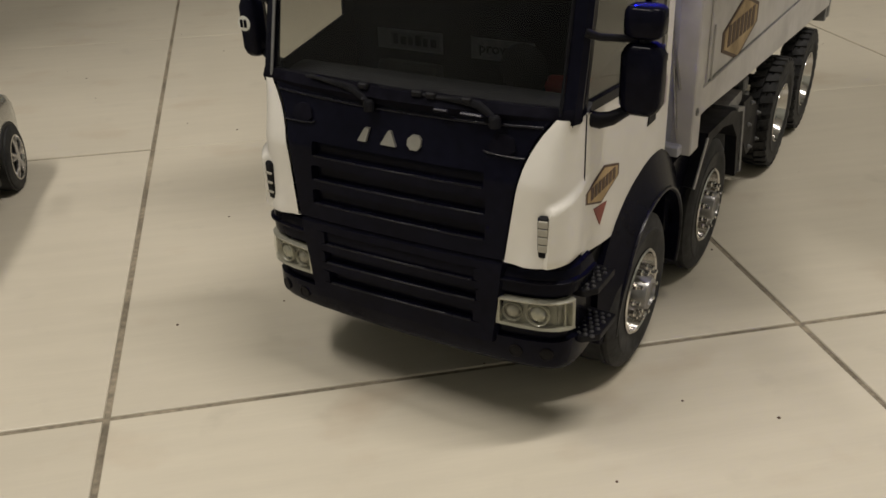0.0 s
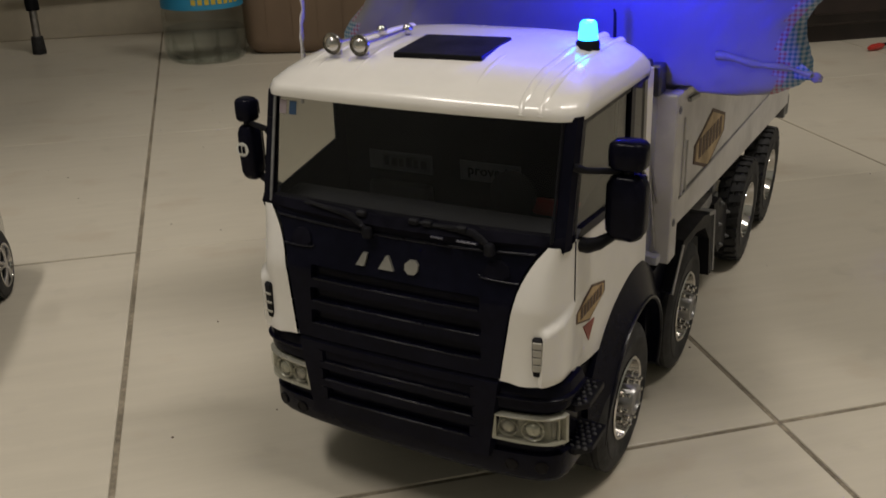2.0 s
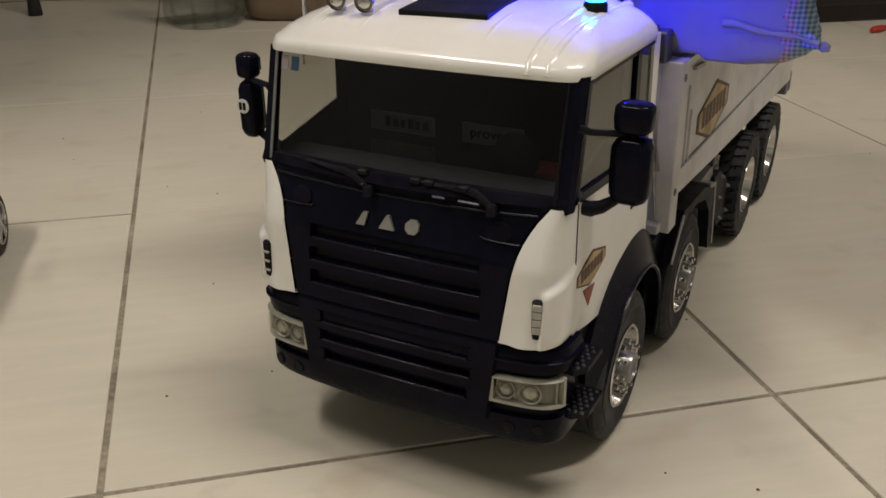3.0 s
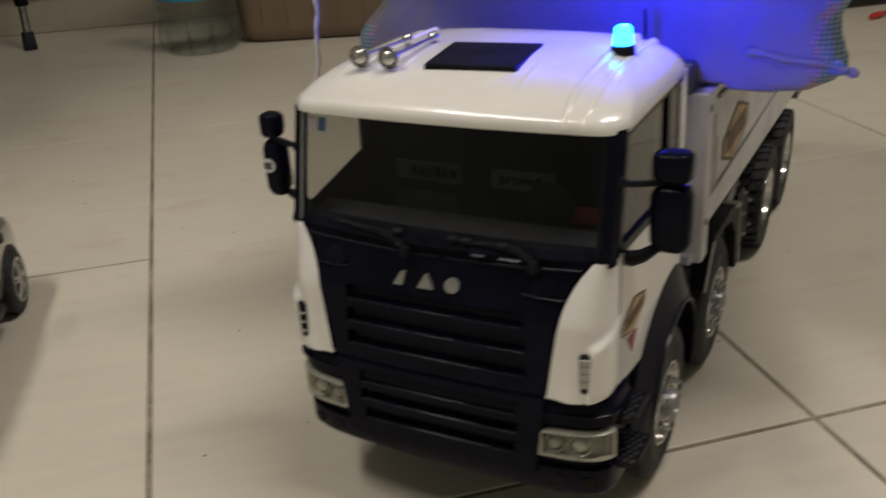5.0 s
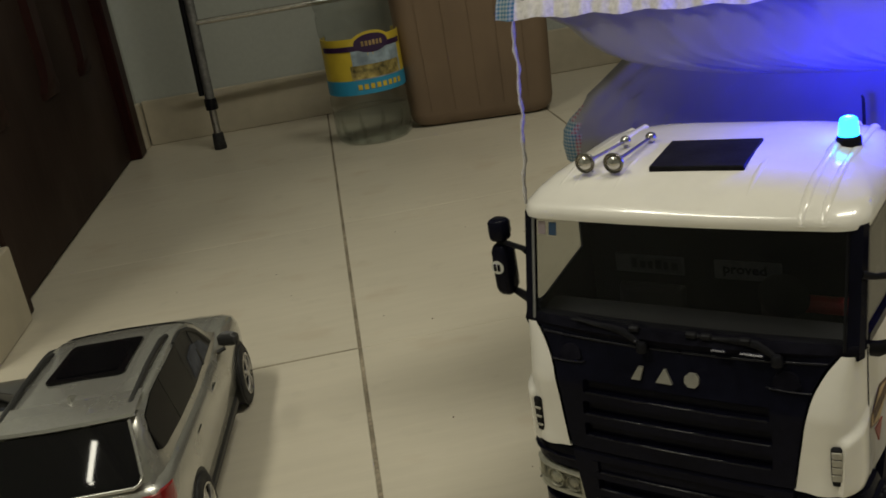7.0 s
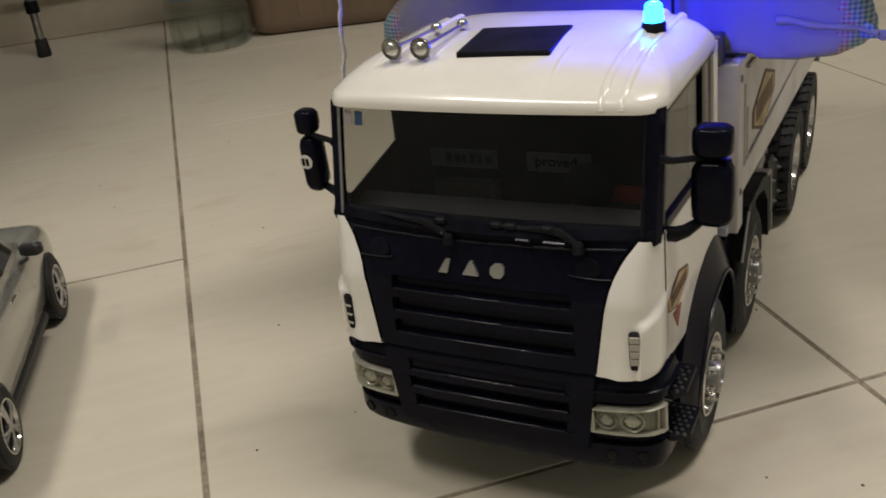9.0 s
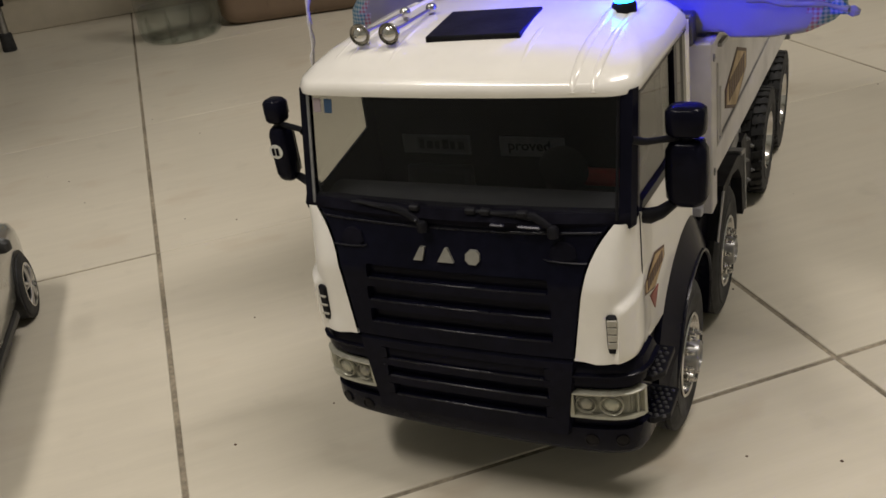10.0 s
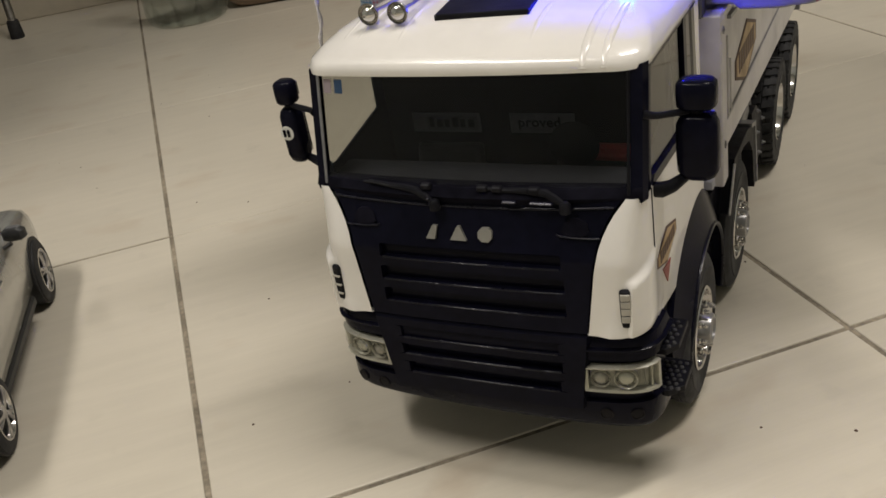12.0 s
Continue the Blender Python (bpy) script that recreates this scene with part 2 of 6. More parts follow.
SIDEGLASS = pane("side_window_glass", (0.80, 0.80, 0.76))
PET = pane("clear_bottle_plastic", (0.96, 0.975, 0.96), 0.03, 1.6, 0.85)
BAG = bag_material("milky_bag_plastic", None)
GINGHAM = bag_material("blue_gingham_plastic", (0.05, 0.20, 0.34))
PINK = bag_material("pink_gingham_plastic", (0.45, 0.14, 0.19))
BLUEDOME = glow("blue_beacon_dome", (0.02, 0.35, 1.0), 14)
CARD = mat("brown_plastic_bin", (0.185, 0.128, 0.084), 0.55, grain=0.06, scale=30, stretch=(1, 1, 0.1), spots=0.15, spot_scale=5)
LABELDARK = mat("smoked_grey_label", (0.045, 0.045, 0.055), 0.5, grain=0.2, scale=200)
LABELGREY = mat("dull_grey_label", (0.078, 0.078, 0.092), 0.5, grain=0.2, scale=200)
CARSILVER = mat("silver_car_paint", (0.42, 0.415, 0.385), 0.24, 0.65, grain=0.05, scale=300, coat=0.6, spots=0.08, spot_scale=30)
CARGREYPAINT = mat("dark_grey_car_paint", (0.10, 0.10, 0.10), 0.3, 0.4, grain=0.05, scale=300, coat=0.4)
CARGLASS = mat("dark_car_glass", (0.005, 0.005, 0.006), 0.018, grain=0.1, scale=100, spec=0.35)
SIDEDARK = mat("dark_side_glass", (0.004, 0.004, 0.005), 0.08, grain=0.1, scale=100, spec=0.07)
CARGREY = mat("dark_grey_trim", (0.022, 0.022, 0.022), 0.5, grain=0.2, scale=200, spots=0.2)
CARINNER = mat("blue_grey_lining", (0.060, 0.066, 0.085), 0.7, grain=0.3, scale=90, spots=0.4, spot_scale=60)
TAILRED = mat("red_tail_lamp", (0.22, 0.008, 0.010), 0.15, grain=0.2, scale=160, coat=0.8)
PLATE = mat("grey_number_plate", (0.30, 0.29, 0.27), 0.45, grain=0.1, scale=150)
YELLOW = mat("yellow_label", (0.62, 0.47, 0.05), 0.4, grain=0.05, scale=60)
BLUELAB = mat("blue_label", (0.03, 0.28, 0.50), 0.4, grain=0.05, scale=60)
PURPLE = mat("dark_purple_label", (0.035, 0.012, 0.06), 0.4, grain=0.05, scale=60)
PALE = mat("pale_print", (0.70, 0.70, 0.66), 0.5, grain=0.05, scale=60)
SALAD = mat("food_print", (0.30, 0.24, 0.08), 0.5, grain=0.9, scale=70, spots=0.4, spot_scale=40)
CORDMAT = mat("white_cord", (0.72, 0.70, 0.72), 0.8, grain=0.15, scale=300, bump=0.5)
SKYLAB = mat("pale_blue_print", (0.30, 0.38, 0.46), 0.5, grain=0.2, scale=60, spots=0.3, spot_scale=50)
WATER = pane("water_surface", (0.92, 0.94, 0.93), 0.05, 1.33, 0.4)
STICKBLUE = mat("blue_sticker", (0.02, 0.055, 0.12), 0.5, grain=0.1)
STICKPINK = mat("pale_pink_sticker", (0.30, 0.25, 0.27), 0.5, grain=0.1)
REDPLASTIC = mat("red_plastic", (0.45, 0.03, 0.02), 0.35, grain=0.1)
SEATMAT = mat("seat_fabric", (0.02, 0.02, 0.026), 0.9, grain=0.3, scale=300, bump=0.3)
INREDMAT = mat("dark_red_cloth", (0.30, 0.02, 0.02), 0.7, grain=0.2, scale=200)


# ---- mesh helpers ----
def part(name, bm, material, parent=None, label="", smooth=None):
    bmesh.ops.recalc_face_normals(bm, faces=bm.faces)
    me = bpy.data.meshes.new(name)
    bm.to_mesh(me)
    bm.free()
    me.materials.append(material)
    if smooth:
        for f in me.polygons:
            f.use_smooth = True
        me.set_sharp_from_angle(angle=radians(smooth))
    ob = new(name, me)
    ob.parent = parent
    if label:
        ob["label"] = label
    return ob


def thing(name, m, label, category, group="", kind=""):
    ob = new(name)
    ob.empty_display_size = 0.02
    ob.matrix_world = m
    return tagged(ob, label, category, group, kind)


def same(ob, name=None, m=None, parent=None):
    """Another object on the same mesh."""
    o = new(name or ob.name.split(".")[0], ob.data)
    o.parent = parent or ob.parent
    if m is not None:
        o.matrix_basis = m
    for key in ("label", "kind"):
        if key in ob:
            o[key] = ob[key]
    return o


def box(x0, x1, y0, y1, z0, z1, bevel=0.0, seg=2, bm=None):
    b = bmesh.new()
    bmesh.ops.create_cube(b, size=1)
    for v in b.verts:
        v.co = Vector((x0 + (v.co.x + 0.5) * (x1 - x0), y0 + (v.co.y + 0.5) * (y1 - y0), z0 + (v.co.z + 0.5) * (z1 - z0)))
    if bevel:
        bmesh.ops.bevel(b, geom=b.edges[:], offset=bevel, segments=seg, profile=0.5, affect="EDGES")
    return merge(bm, b) if bm else b


def merge(bm, other):
    me = bpy.data.meshes.new("joined")
    other.to_mesh(me)
    other.free()
    bm.from_mesh(me)
    bpy.data.meshes.remove(me)
    return bm


def loft(loops, closed=True, cap=True, bm=None):
    """Skin through loops of equal length."""
    b = bm or bmesh.new()
    rings = [[b.verts.new(p) for p in lp] for lp in loops]
    n = len(loops[0])
    for r0, r1 in zip(rings, rings[1:]):
        for i in range(n if closed else n - 1):
            j = (i + 1) % n
            b.faces.new((r0[i], r0[j], r1[j], r1[i]))
    if cap and closed:
        b.faces.new(rings[0][::-1])
        b.faces.new(rings[-1])
    return b


def slab(outline, axis, a, b_, bevel=0.0, bm=None):
    """A flat outline of (u, v) given thickness along an axis from a to b_. x: (y, z); y: (x, z); z: (x, y)."""
    def put(u, v, w):
        return {"x": (w, u, v), "y": (u, w, v), "z": (u, v, w)}[axis]
    b = loft([[put(u, v, a) for u, v in outline], [put(u, v, b_) for u, v in outline]])
    if bevel:
        bmesh.ops.bevel(b, geom=b.edges[:], offset=bevel, segments=2, profile=0.5, affect="EDGES")
    return merge(bm, b) if bm else b


def words(body, size, depth):
    """Bold letters in the built-in font, standing in the xy plane."""
    curve = bpy.data.curves.new("lettering", "FONT")
    curve.body, curve.size, curve.extrude, curve.offset, curve.resolution_u = body, size, depth, size * 0.022, 2
    ob = bpy.data.objects.new("lettering", curve)
    bm = bmesh.new()
    mesh = ob.to_mesh()
    bm.from_mesh(mesh)
    ob.to_mesh_clear()
    bpy.data.objects.remove(ob)
    bpy.data.curves.remove(curve)
    return bm


def lathe(profile, seg=32, axis="z", centre=(0, 0, 0), bm=None, first=True):
    """profile: (radius, along); first: whether the first ring is closed by a disc."""
    loops = []
    for r, h in profile:
        lp = []
        for i in range(seg):
            a = 2 * math.pi * i / seg
            c, s = r * math.cos(a), r * math.sin(a)
            p = {"z": (c, s, h), "x": (h, c, s), "y": (c, h, s)}[axis]
            lp.append(Vector(p) + Vector(centre))
        loops.append(lp)
    b = loft(loops, cap=False, bm=bm)
    rings = list(b.verts)[-len(loops) * seg:]
    if first:
        b.faces.new(rings[:seg][::-1])
        b.faces.new(rings[-seg:])
    return b


def tube(points, r, seg=8, bm=None):
    """A round bar through points; r: a radius or one for each point."""
    pts = [Vector(p) for p in points]
    rs = [r] * len(pts) if isinstance(r, (int, float)) else r
    loops = []
    up = Vector((0.13, 0.21, 0.97)).normalized()
    for i, p in enumerate(pts):
        d = (pts[min(i + 1, len(pts) - 1)] - pts[max(i - 1, 0)]).normalized()
        if abs(d.dot(up)) > 0.97:
            up = Vector((0.98, 0.1, 0.15)).normalized()
        a = d.cross(up).normalized()
        c = d.cross(a)
        loops.append([p + rs[i] * (math.cos(t) * a + math.sin(t) * c) for t in (2 * math.pi * k / seg for k in range(seg))])
    return loft(loops, bm=bm)


def rounded(w, f, r, rad, z, bow=0.0, n=6, side=0.0):
    """A horizontal loop: half-width w, front f, rear r, corner radius rad, the front bowed back towards its corners."""
    out = []
    for cx, cy, a0 in ((w - rad, f + rad, -90), (w - rad, r - rad, 0), (-w + rad, r - rad, 90), (-w + rad, f + rad, 180)):
        for k in range(n + 1):
            a = radians(a0 + 90 * k / n)
            out.append([cx + rad * math.cos(a), cy + rad * math.sin(a), z])
    m = 5
    front = [[-w + rad + (2 * (w - rad)) * k / (m + 1), f, z] for k in range(1, m + 1)]
    out = out + front
    for p in out:
        k = max(0.0, 1 - (p[1] - f) / max(1e-6, (r - f) * 0.45))
        p[1] += bow * (p[0] / w) ** 2 * k
    return [Vector(p) for p in out]


# ---- the room ----
def plain(name, bm, material, label, category, smooth=None):
    return tagged(part(name, bm, material, None, label, smooth), label, category, kind="structure")


XL, XR, YF, YB, ZC = -0.43, 2.6, 1.78, -2.6, 2.6
XW, YE = -2.6, 0.58
plain("wall_north", box(XL - 0.1, XR + 0.1, YF, YF + 0.1, 0, ZC), WALL, "pale grey painted wall above tiled skirting", "wall")
plain("wall_east", box(XR, XR + 0.1, YB, YF, 0, ZC), WALL, "pale painted side wall of the room", "wall")
plain("wall_south", box(XW - 0.1, XR + 0.1, YB - 0.1, YB, 0, ZC), WALL, "pale painted back wall of the room", "wall")
west = box(XL - 0.1, XL, YE, 0.735, 0, ZC)
box(XL - 0.1, XL, 1.70, YF, 0, ZC, bm=west)
box(XL - 0.1, XL, 0.735, 1.70, 2.1, ZC, bm=west)
plain("wall_west", west, WALL, "pale painted wall with a doorway", "wall")
plain("wall_return", box(XW, XL - 0.1, YE, YE + 0.1, 0, ZC), WALL, "pale painted wall beyond the corner", "wall")
plain("wall_far_west", box(XW - 0.1, XW, YB, YE, 0, ZC), WALL, "pale painted wall of the wider part", "wall")
plain("ceiling", box(XW - 0.1, XR + 0.1, YB - 0.1, YF + 0.1, ZC, ZC + 0.1), CEIL, "plain off-white ceiling", "ceiling")


def skirting(name, x0, x1, y0, y1):
    b = box(x0, x1, y0, y1, 0.0, 0.105, 0.002, 1)
    return plain(name, b, BASE, "cream ceramic skirting along the wall", "skirting")


skirting("baseboard_north", XL + 0.012, XR - 0.012, YF - 0.011, YF)
skirting("baseboard_west", XL, XL + 0.011, YE, 0.733)
skirting("baseboard_corner", XL, XL + 0.011, 1.735, YF - 0.012)

# the closed dark door in the west wall
door = thing("door_1", pose(XL, 0.735, 0), "closed dark varnished wooden door with carved mouldings", "door", kind="structure")
part("door_leaf", box(-0.045, -0.012, 0.03, 0.90, 0.004, 2.06, 0.003, 1), DOOR, door)
part("door_frame", box(-0.06, 0.012, 0.90, 0.965, 0.001, 2.1, 0.004, 2), DOORRED, door)
part("door_frame", box(-0.06, 0.006, -0.001, 0.03, 0.001, 2.1, 0.004, 2), DOOR, door)
part("door_frame", box(-0.06, 0.008, 0.03, 0.90, 2.06, 2.1, 0.004, 2), DOOR, door)


def moulding(y, w, z0):
    """An upright carved strip with a flared foot, proud of the leaf."""
    loops = []
    for z, k, d in ((z0, 1.7, 0.004), (z0 + 0.012, 1.75, 0.008), (z0 + 0.03, 1.1, 0.010), (z0 + 0.06, 0.9, 0.011), (z0 + 0.3, 1.0, 0.012), (1.95, 1.0, 0.012)):
        loops.append([Vector((-0.014, y - w * k / 2, z)), Vector((-0.012 + d, y - w * k / 3, z)), Vector((-0.012 + d, y + w * k / 3, z)), Vector((-0.014, y + w * k / 2, z))])
    return loft(loops)


for yy, ww in ((0.45, 0.07), (0.71, 0.06)):
    part("moulding", moulding(yy, ww, 0.225), DOORRED, door, smooth=40)
part("moulding", moulding(0.16, 0.07, 0.225), DOORRED, door, smooth=40)

# ceiling lamps' fittings
for n, (x, y, dx, dy) in enumerate(((-1.00, -0.10, 0.12, 0.63), (0.90, -0.32, 0.63, 0.06), (-1.66, -2.20, 0.05, 0.23))):
    t = thing("ceiling_lamp", pose(x, y, 2.6), "white batten ceiling lamp with one tube", "lamp", "ceiling tube lamps")
    part("batten", box(-dx, dx, -dy, dy, -0.06, 0.0, 0.006), CEIL, t)

# ---- the toy truck ----
truck = thing("toy_dump_truck", pose(0.1702, -0.0311, 0, 0, 0, -42.2) @ Matrix.Diagonal((1.026, 1, 1, 1)), "white and black toy eight-wheel dump truck on floor tiles", "toy truck")

CURVE = [(0, 0.0050), (0.02, 0.0052), (0.04, 0.0058), (0.058, 0.0068), (0.072, 0.0083), (0.082, 0.0103), (0.0895, 0.0135), (0.0940, 0.0185), (0.0962, 0.026), (0.0968, 0.036), (0.0968, 0.050)]


def along(s):
    """A point on the front's plan curve at the signed length s from the middle, and its outward normal."""
    left, sign = abs(s), 1 if s >= 0 else -1
    for (x0, y0), (x1, y1) in zip(CURVE, CURVE[1:]):
        d = math.hypot(x1 - x0, y1 - y0)
        if left <= d or (x1, y1) == CURVE[-1]:
            k = left / d
            return Vector((sign * (x0 + k * (x1 - x0)), y0 + k * (y1 - y0), 0)), Vector((sign * (y1 - y0) / d, -(x1 - x0) / d, 0))
        left -= d


def at_x(x):
    """The plan curve's length where it passes x."""
    total = 0
    for (x0, y0), (x1, y1) in zip(CURVE, CURVE[1:]):
        d = math.hypot(x1 - x0, y1 - y0)
        if x <= x1:
            return total + d * (x - x0) / (x1 - x0)
        total += d
    return total


def band(rows, s0, s1, n, bm=None, depth=0.0):
    """Rows of (z at s0, z at s1, offset) swept along the plan curve from s0 to s1; depth: closed behind."""
    grid = []
    for z0, z1, off in rows:
        lp = []
        for k in range(n + 1):
            p, nn = along(s0 + (s1 - s0) * k / n)
            lp.append(p + nn * off + Vector((0, 0, z0 + (z1 - z0) * k / n)))
        grid.append(lp)
    if depth:
        back = []
        for z0, z1, off in (rows[-1], rows[0]):
            lp = []
            for k in range(n + 1):
                p, nn = along(s0 + (s1 - s0) * k / n)
                lp.append(p + nn * (off - depth) + Vector((0, 0, z0 + (z1 - z0) * k / n)))
            back.append(lp)
        grid = grid + back
        cols = [[row[k] for row in grid] for k in range(n + 1)]
        return loft(cols, bm=bm)
    return loft(grid, closed=False, cap=False, bm=bm)


FULL = at_x(0.0968) + 0.006
bumper = part("bumper", band([(0.050, 0.046, -0.008), (0.052, 0.048, -0.002), (0.056, 0.052, 0.0), (0.066, 0.066, 0.0), (0.0665, 0.0665, -0.003), (0.094, 0.094, -0.003), (0.0945, 0.0945, 0.0005),
                              (0.103, 0.103, 0.001), (0.108, 0.108, -0.001), (0.1105, 0.1105, -0.006)][:10], -FULL, FULL, 60, depth=0.01), BLACK, truck, smooth=35)
part("bumper_lip", band([(0.0655, 0.0655, 0.0005), (0.067, 0.067, 0.002), (0.0685, 0.0685, 0.0005)], -at_x(0.056), at_x(0.056), 30, depth=0.004), BLACK, bumper, smooth=35)

for lo, hi in ((at_x(0.050), FULL), (-FULL, -at_x(0.050))):
    part("bumper_ridge", band([(0.1002, 0.1002, 0.0006), (0.1012, 0.1012, 0.0024), (0.1024, 0.1024, 0.0026), (0.1036, 0.1036, 0.0006)], lo, hi, 24, depth=0.003), BLACK, bumper, smooth=40)


def headlamp(sign):
    a, b = at_x(0.0600), at_x(0.0945)
    m = Matrix.Diagonal((sign, 1, 1, 1))
    base = part("headlamp", band([(0.0752, 0.0742, -0.0012), (0.0905, 0.0912, -0.0012)], a, b, 14, depth=0.004), HOUSE, truck, "clear headlamp with pale rim and two round lenses", 50)
    base.matrix_basis = m
    # pale rim, round lenses and the cover over them
    rim = bmesh.new()
    for rows in ([(0.0744, 0.0734, 0.0012), (0.0750, 0.0740, 0.0024), (0.0763, 0.0753, 0.0020)], [(0.0894, 0.0901, 0.0020), (0.0904, 0.0911, 0.0024), (0.0910, 0.0917, 0.0012)]):
        band(rows, a - 0.001, b + 0.001, 14, rim, 0.0035)
    band([(0.0748, 0.0748, 0.0020), (0.0906, 0.0906, 0.0020)], a - 0.0012, a + 0.0010, 2, rim, 0.0035)
    band([(0.0740, 0.0740, 0.0020), (0.0913, 0.0913, 0.0020)], b - 0.0012, b + 0.001, 2, rim, 0.0035)
    band([(0.0742, 0.0742, 0.0006), (0.0910, 0.0910, 0.0006)], b - 0.0044, b - 0.0036, 2, rim, 0.002)
    part("lamp_rim", rim, LAMPRIM, base, "pale cream rim", 40)
    for s, r, wide, mm in ((a + 0.0073, 0.0054, 0.08, BULB), (a + 0.0208, 0.0064, 0.13, LENS)):
        p, nn = along(s)
        turn = Matrix.Translation(p + nn * -0.0008 + Vector((0, 0, 0.0827))) @ nn.to_track_quat("Z", "Y").to_matrix().to_4x4()
        q = part("lens_ring", lathe([(r, 0.0), (r, 0.0018), (r * (1 - wide * 0.4), 0.0022), (r * (1 - wide), 0.0016), (r * (1 - wide), 0.0002)], 28, first=False), LAMPRIM, base, smooth=40)
        q.matrix_basis = turn
        d = part("round_lens", lathe([(r * (1 - wide), 0.0002), (r * 0.72, 0.0002), (r * 0.62, 0.0014), (r * 0.40, 0.0022), (0.0003, 0.0025)], 28), mm, base, "round grey lens", 40)
        d.matrix_basis = turn
    for k in range(3):
        band_ = band([(0.0765, 0.0765, -0.0006), (0.0890, 0.0890, -0.0006)], a + 0.0285 + k * 0.0028, a + 0.0293 + k * 0.0028, 1, None, 0.0008)
        part("lens_flute", band_, HOUSE, base)
    c = part("lamp_cover", band([(0.0756, 0.0746, 0.0020), (0.083, 0.0825, 0.0030), (0.0902, 0.0909, 0.0020)], a, b, 14), GLASS, base, smooth=60)
    c.visible_shadow = False
    for s in (at_x(0.069), at_x(0.085)):
        p, nn = along(s)
        f = part("fog_lamp", lathe([(0.0038, -0.002), (0.0038, 0.0002), (0.0034, 0.0003), (0.0031, -0.0002), (0.0003, 0.0002)], 20), FOGLENS, truck, "round unlit fog lamp", 40)
        f.matrix_basis = m @ Matrix.Translation(p + nn * 0.0004 + Vector((0, 0, 0.0585))) @ nn.to_track_quat("Z", "Y").to_matrix().to_4x4()


headlamp(1)
headlamp(-1)


def grille_y(x, z):
    low = 0.005 + max(0.0, abs(x) - 0.02) ** 2 * 0.9
    return low - 0.0022 + max(0.0, z - 0.105) * 0.06 + max(0.0, z - 0.155) * 0.28


def grille_w(z):
    zs, ws = (0.060, 0.085, 0.112, 0.135, 0.150, 0.165, 0.177, 0.188), (0.0585, 0.0615, 0.0650, 0.0680, 0.0700, 0.0730, 0.0785, 0.0865)
    return float(np.interp(z, zs, ws))


SLOTS = [(0.1505, 0.1575, 0.051), (0.1365, 0.1440, 0.052), (0.1225, 0.1300, 0.052), (0.0985, 0.1050, 0.046), (0.0865, 0.0925, 0.047), (0.0735, 0.0800, 0.045)]


def grille():
    """The black front panel, with sunk slots between rounded slats."""
    e = 0.0007
    zs = {0.060, 0.0625, 0.068, 0.110, 0.1115, 0.113, 0.162, 0.167, 0.172, 0.177, 0.182, 0.186, 0.188}
    for a, b, _ in SLOTS:
        zs |= {a - e, a, b - 0.0016, b, b + e, (a + b) / 2}
    zs = sorted(zs)
    us = sorted({-1, -0.97, -0.9, -0.85, 0.85, 0.9, 0.97, 1} | {k / 10 for k in range(-8, 9)})
    rows = []
    for z in zs:
        row = []
        slot = [s for s in SLOTS if s[0] <= z <= s[1]]
        wide = slot[0][2] if slot else 0.05
        for u in us:
            w = grille_w(z)
            x = u * w
            if abs(u) <= 0.8:
                x = u / 0.8 * wide
            elif abs(u) < 0.9:
                x = math.copysign(wide + 0.0012, u)
            y = grille_y(x, z)
            if slot and abs(u) <= 0.8:
                y += 0.0042
            if abs(u) == 1:
                y += 0.004
            if 0.110 < z < 0.1125:
                y += 0.0012
            if z in (0.060, 0.188):
                y += 0.004
            row.append(Vector((x, y, z)))
        rows.append(row)
    return loft(rows, closed=False, cap=False)


gr = part("grille", grille(), BLACK, truck, "black radiator grille with horizontal slats", 30)
part("cowl", loft([[Vector((u * 0.0915, 0.0145 + 0.008 * u * u, 0.1825)) for u in np.linspace(-1, 1, 21)], [Vector((u * 0.0925, 0.0112 + 0.010 * u * u, 0.1870)) for u in np.linspace(-1, 1, 21)],
                   [Vector((u * 0.0920, 0.015 + 0.008 * u * u, 0.1915)) for u in np.linspace(-1, 1, 21)], [Vector((u * 0.0895, 0.022 + 0.006 * u * u, 0.1905)) for u in np.linspace(-1, 1, 21)],
                   [Vector((u * 0.0895, 0.035 + 0.006 * u * u, 0.186)) for u in np.linspace(-1, 1, 21)]], closed=False, cap=False), INNER, truck, smooth=50)
for x0, w, dark in ((0.060, 0.015, 1), (-0.060, 0.015, 1)):
    b = bmesh.new()
    pts = [(x0 + w / 2 * math.cos(a) * (1.0 if math.sin(a) < 0 else 0.85), 0.1725 + 0.0048 * math.sin(a)) for a in np.linspace(0, 2 * math.pi, 18, endpoint=False)]
    part("scoop", loft([[Vector((x, grille_y(x, z) - 0.0014, z)) for x, z in pts], [Vector((x * 1.0, grille_y(x, z) + 0.001, z)) for x, z in pts]]), INNER, gr, smooth=40)

# thin, lighter and glossier tubes added as highlights along the slats and the panel's top
for a, b, wide in SLOTS:
    part("slat_edge", tube([(x, grille_y(x, a) + 0.0004, a - 0.0005) for x in np.linspace(-wide, wide, 15)], 0.0006, 6), EDGEBLACK, gr, smooth=60)
part("panel_edge", tube([(x, grille_y(x, 0.1805) - 0.0002, 0.1805 + 0.002 * (x / 0.08) ** 2) for x in np.linspace(-0.0790, 0.0790, 21)], 0.0007, 8), EDGEBLACK, gr, smooth=60)
for sg in (1, -1):
    part("scoop_lip", tube([(sg * x, grille_y(x, z) - 0.0010, z) for x, z in ((0.0505, 0.1692), (0.0525, 0.1682), (0.0600, 0.1676), (0.0680, 0.1674), (0.0722, 0.1676))], 0.0006, 6), EDGEBLACK, gr, smooth=60)

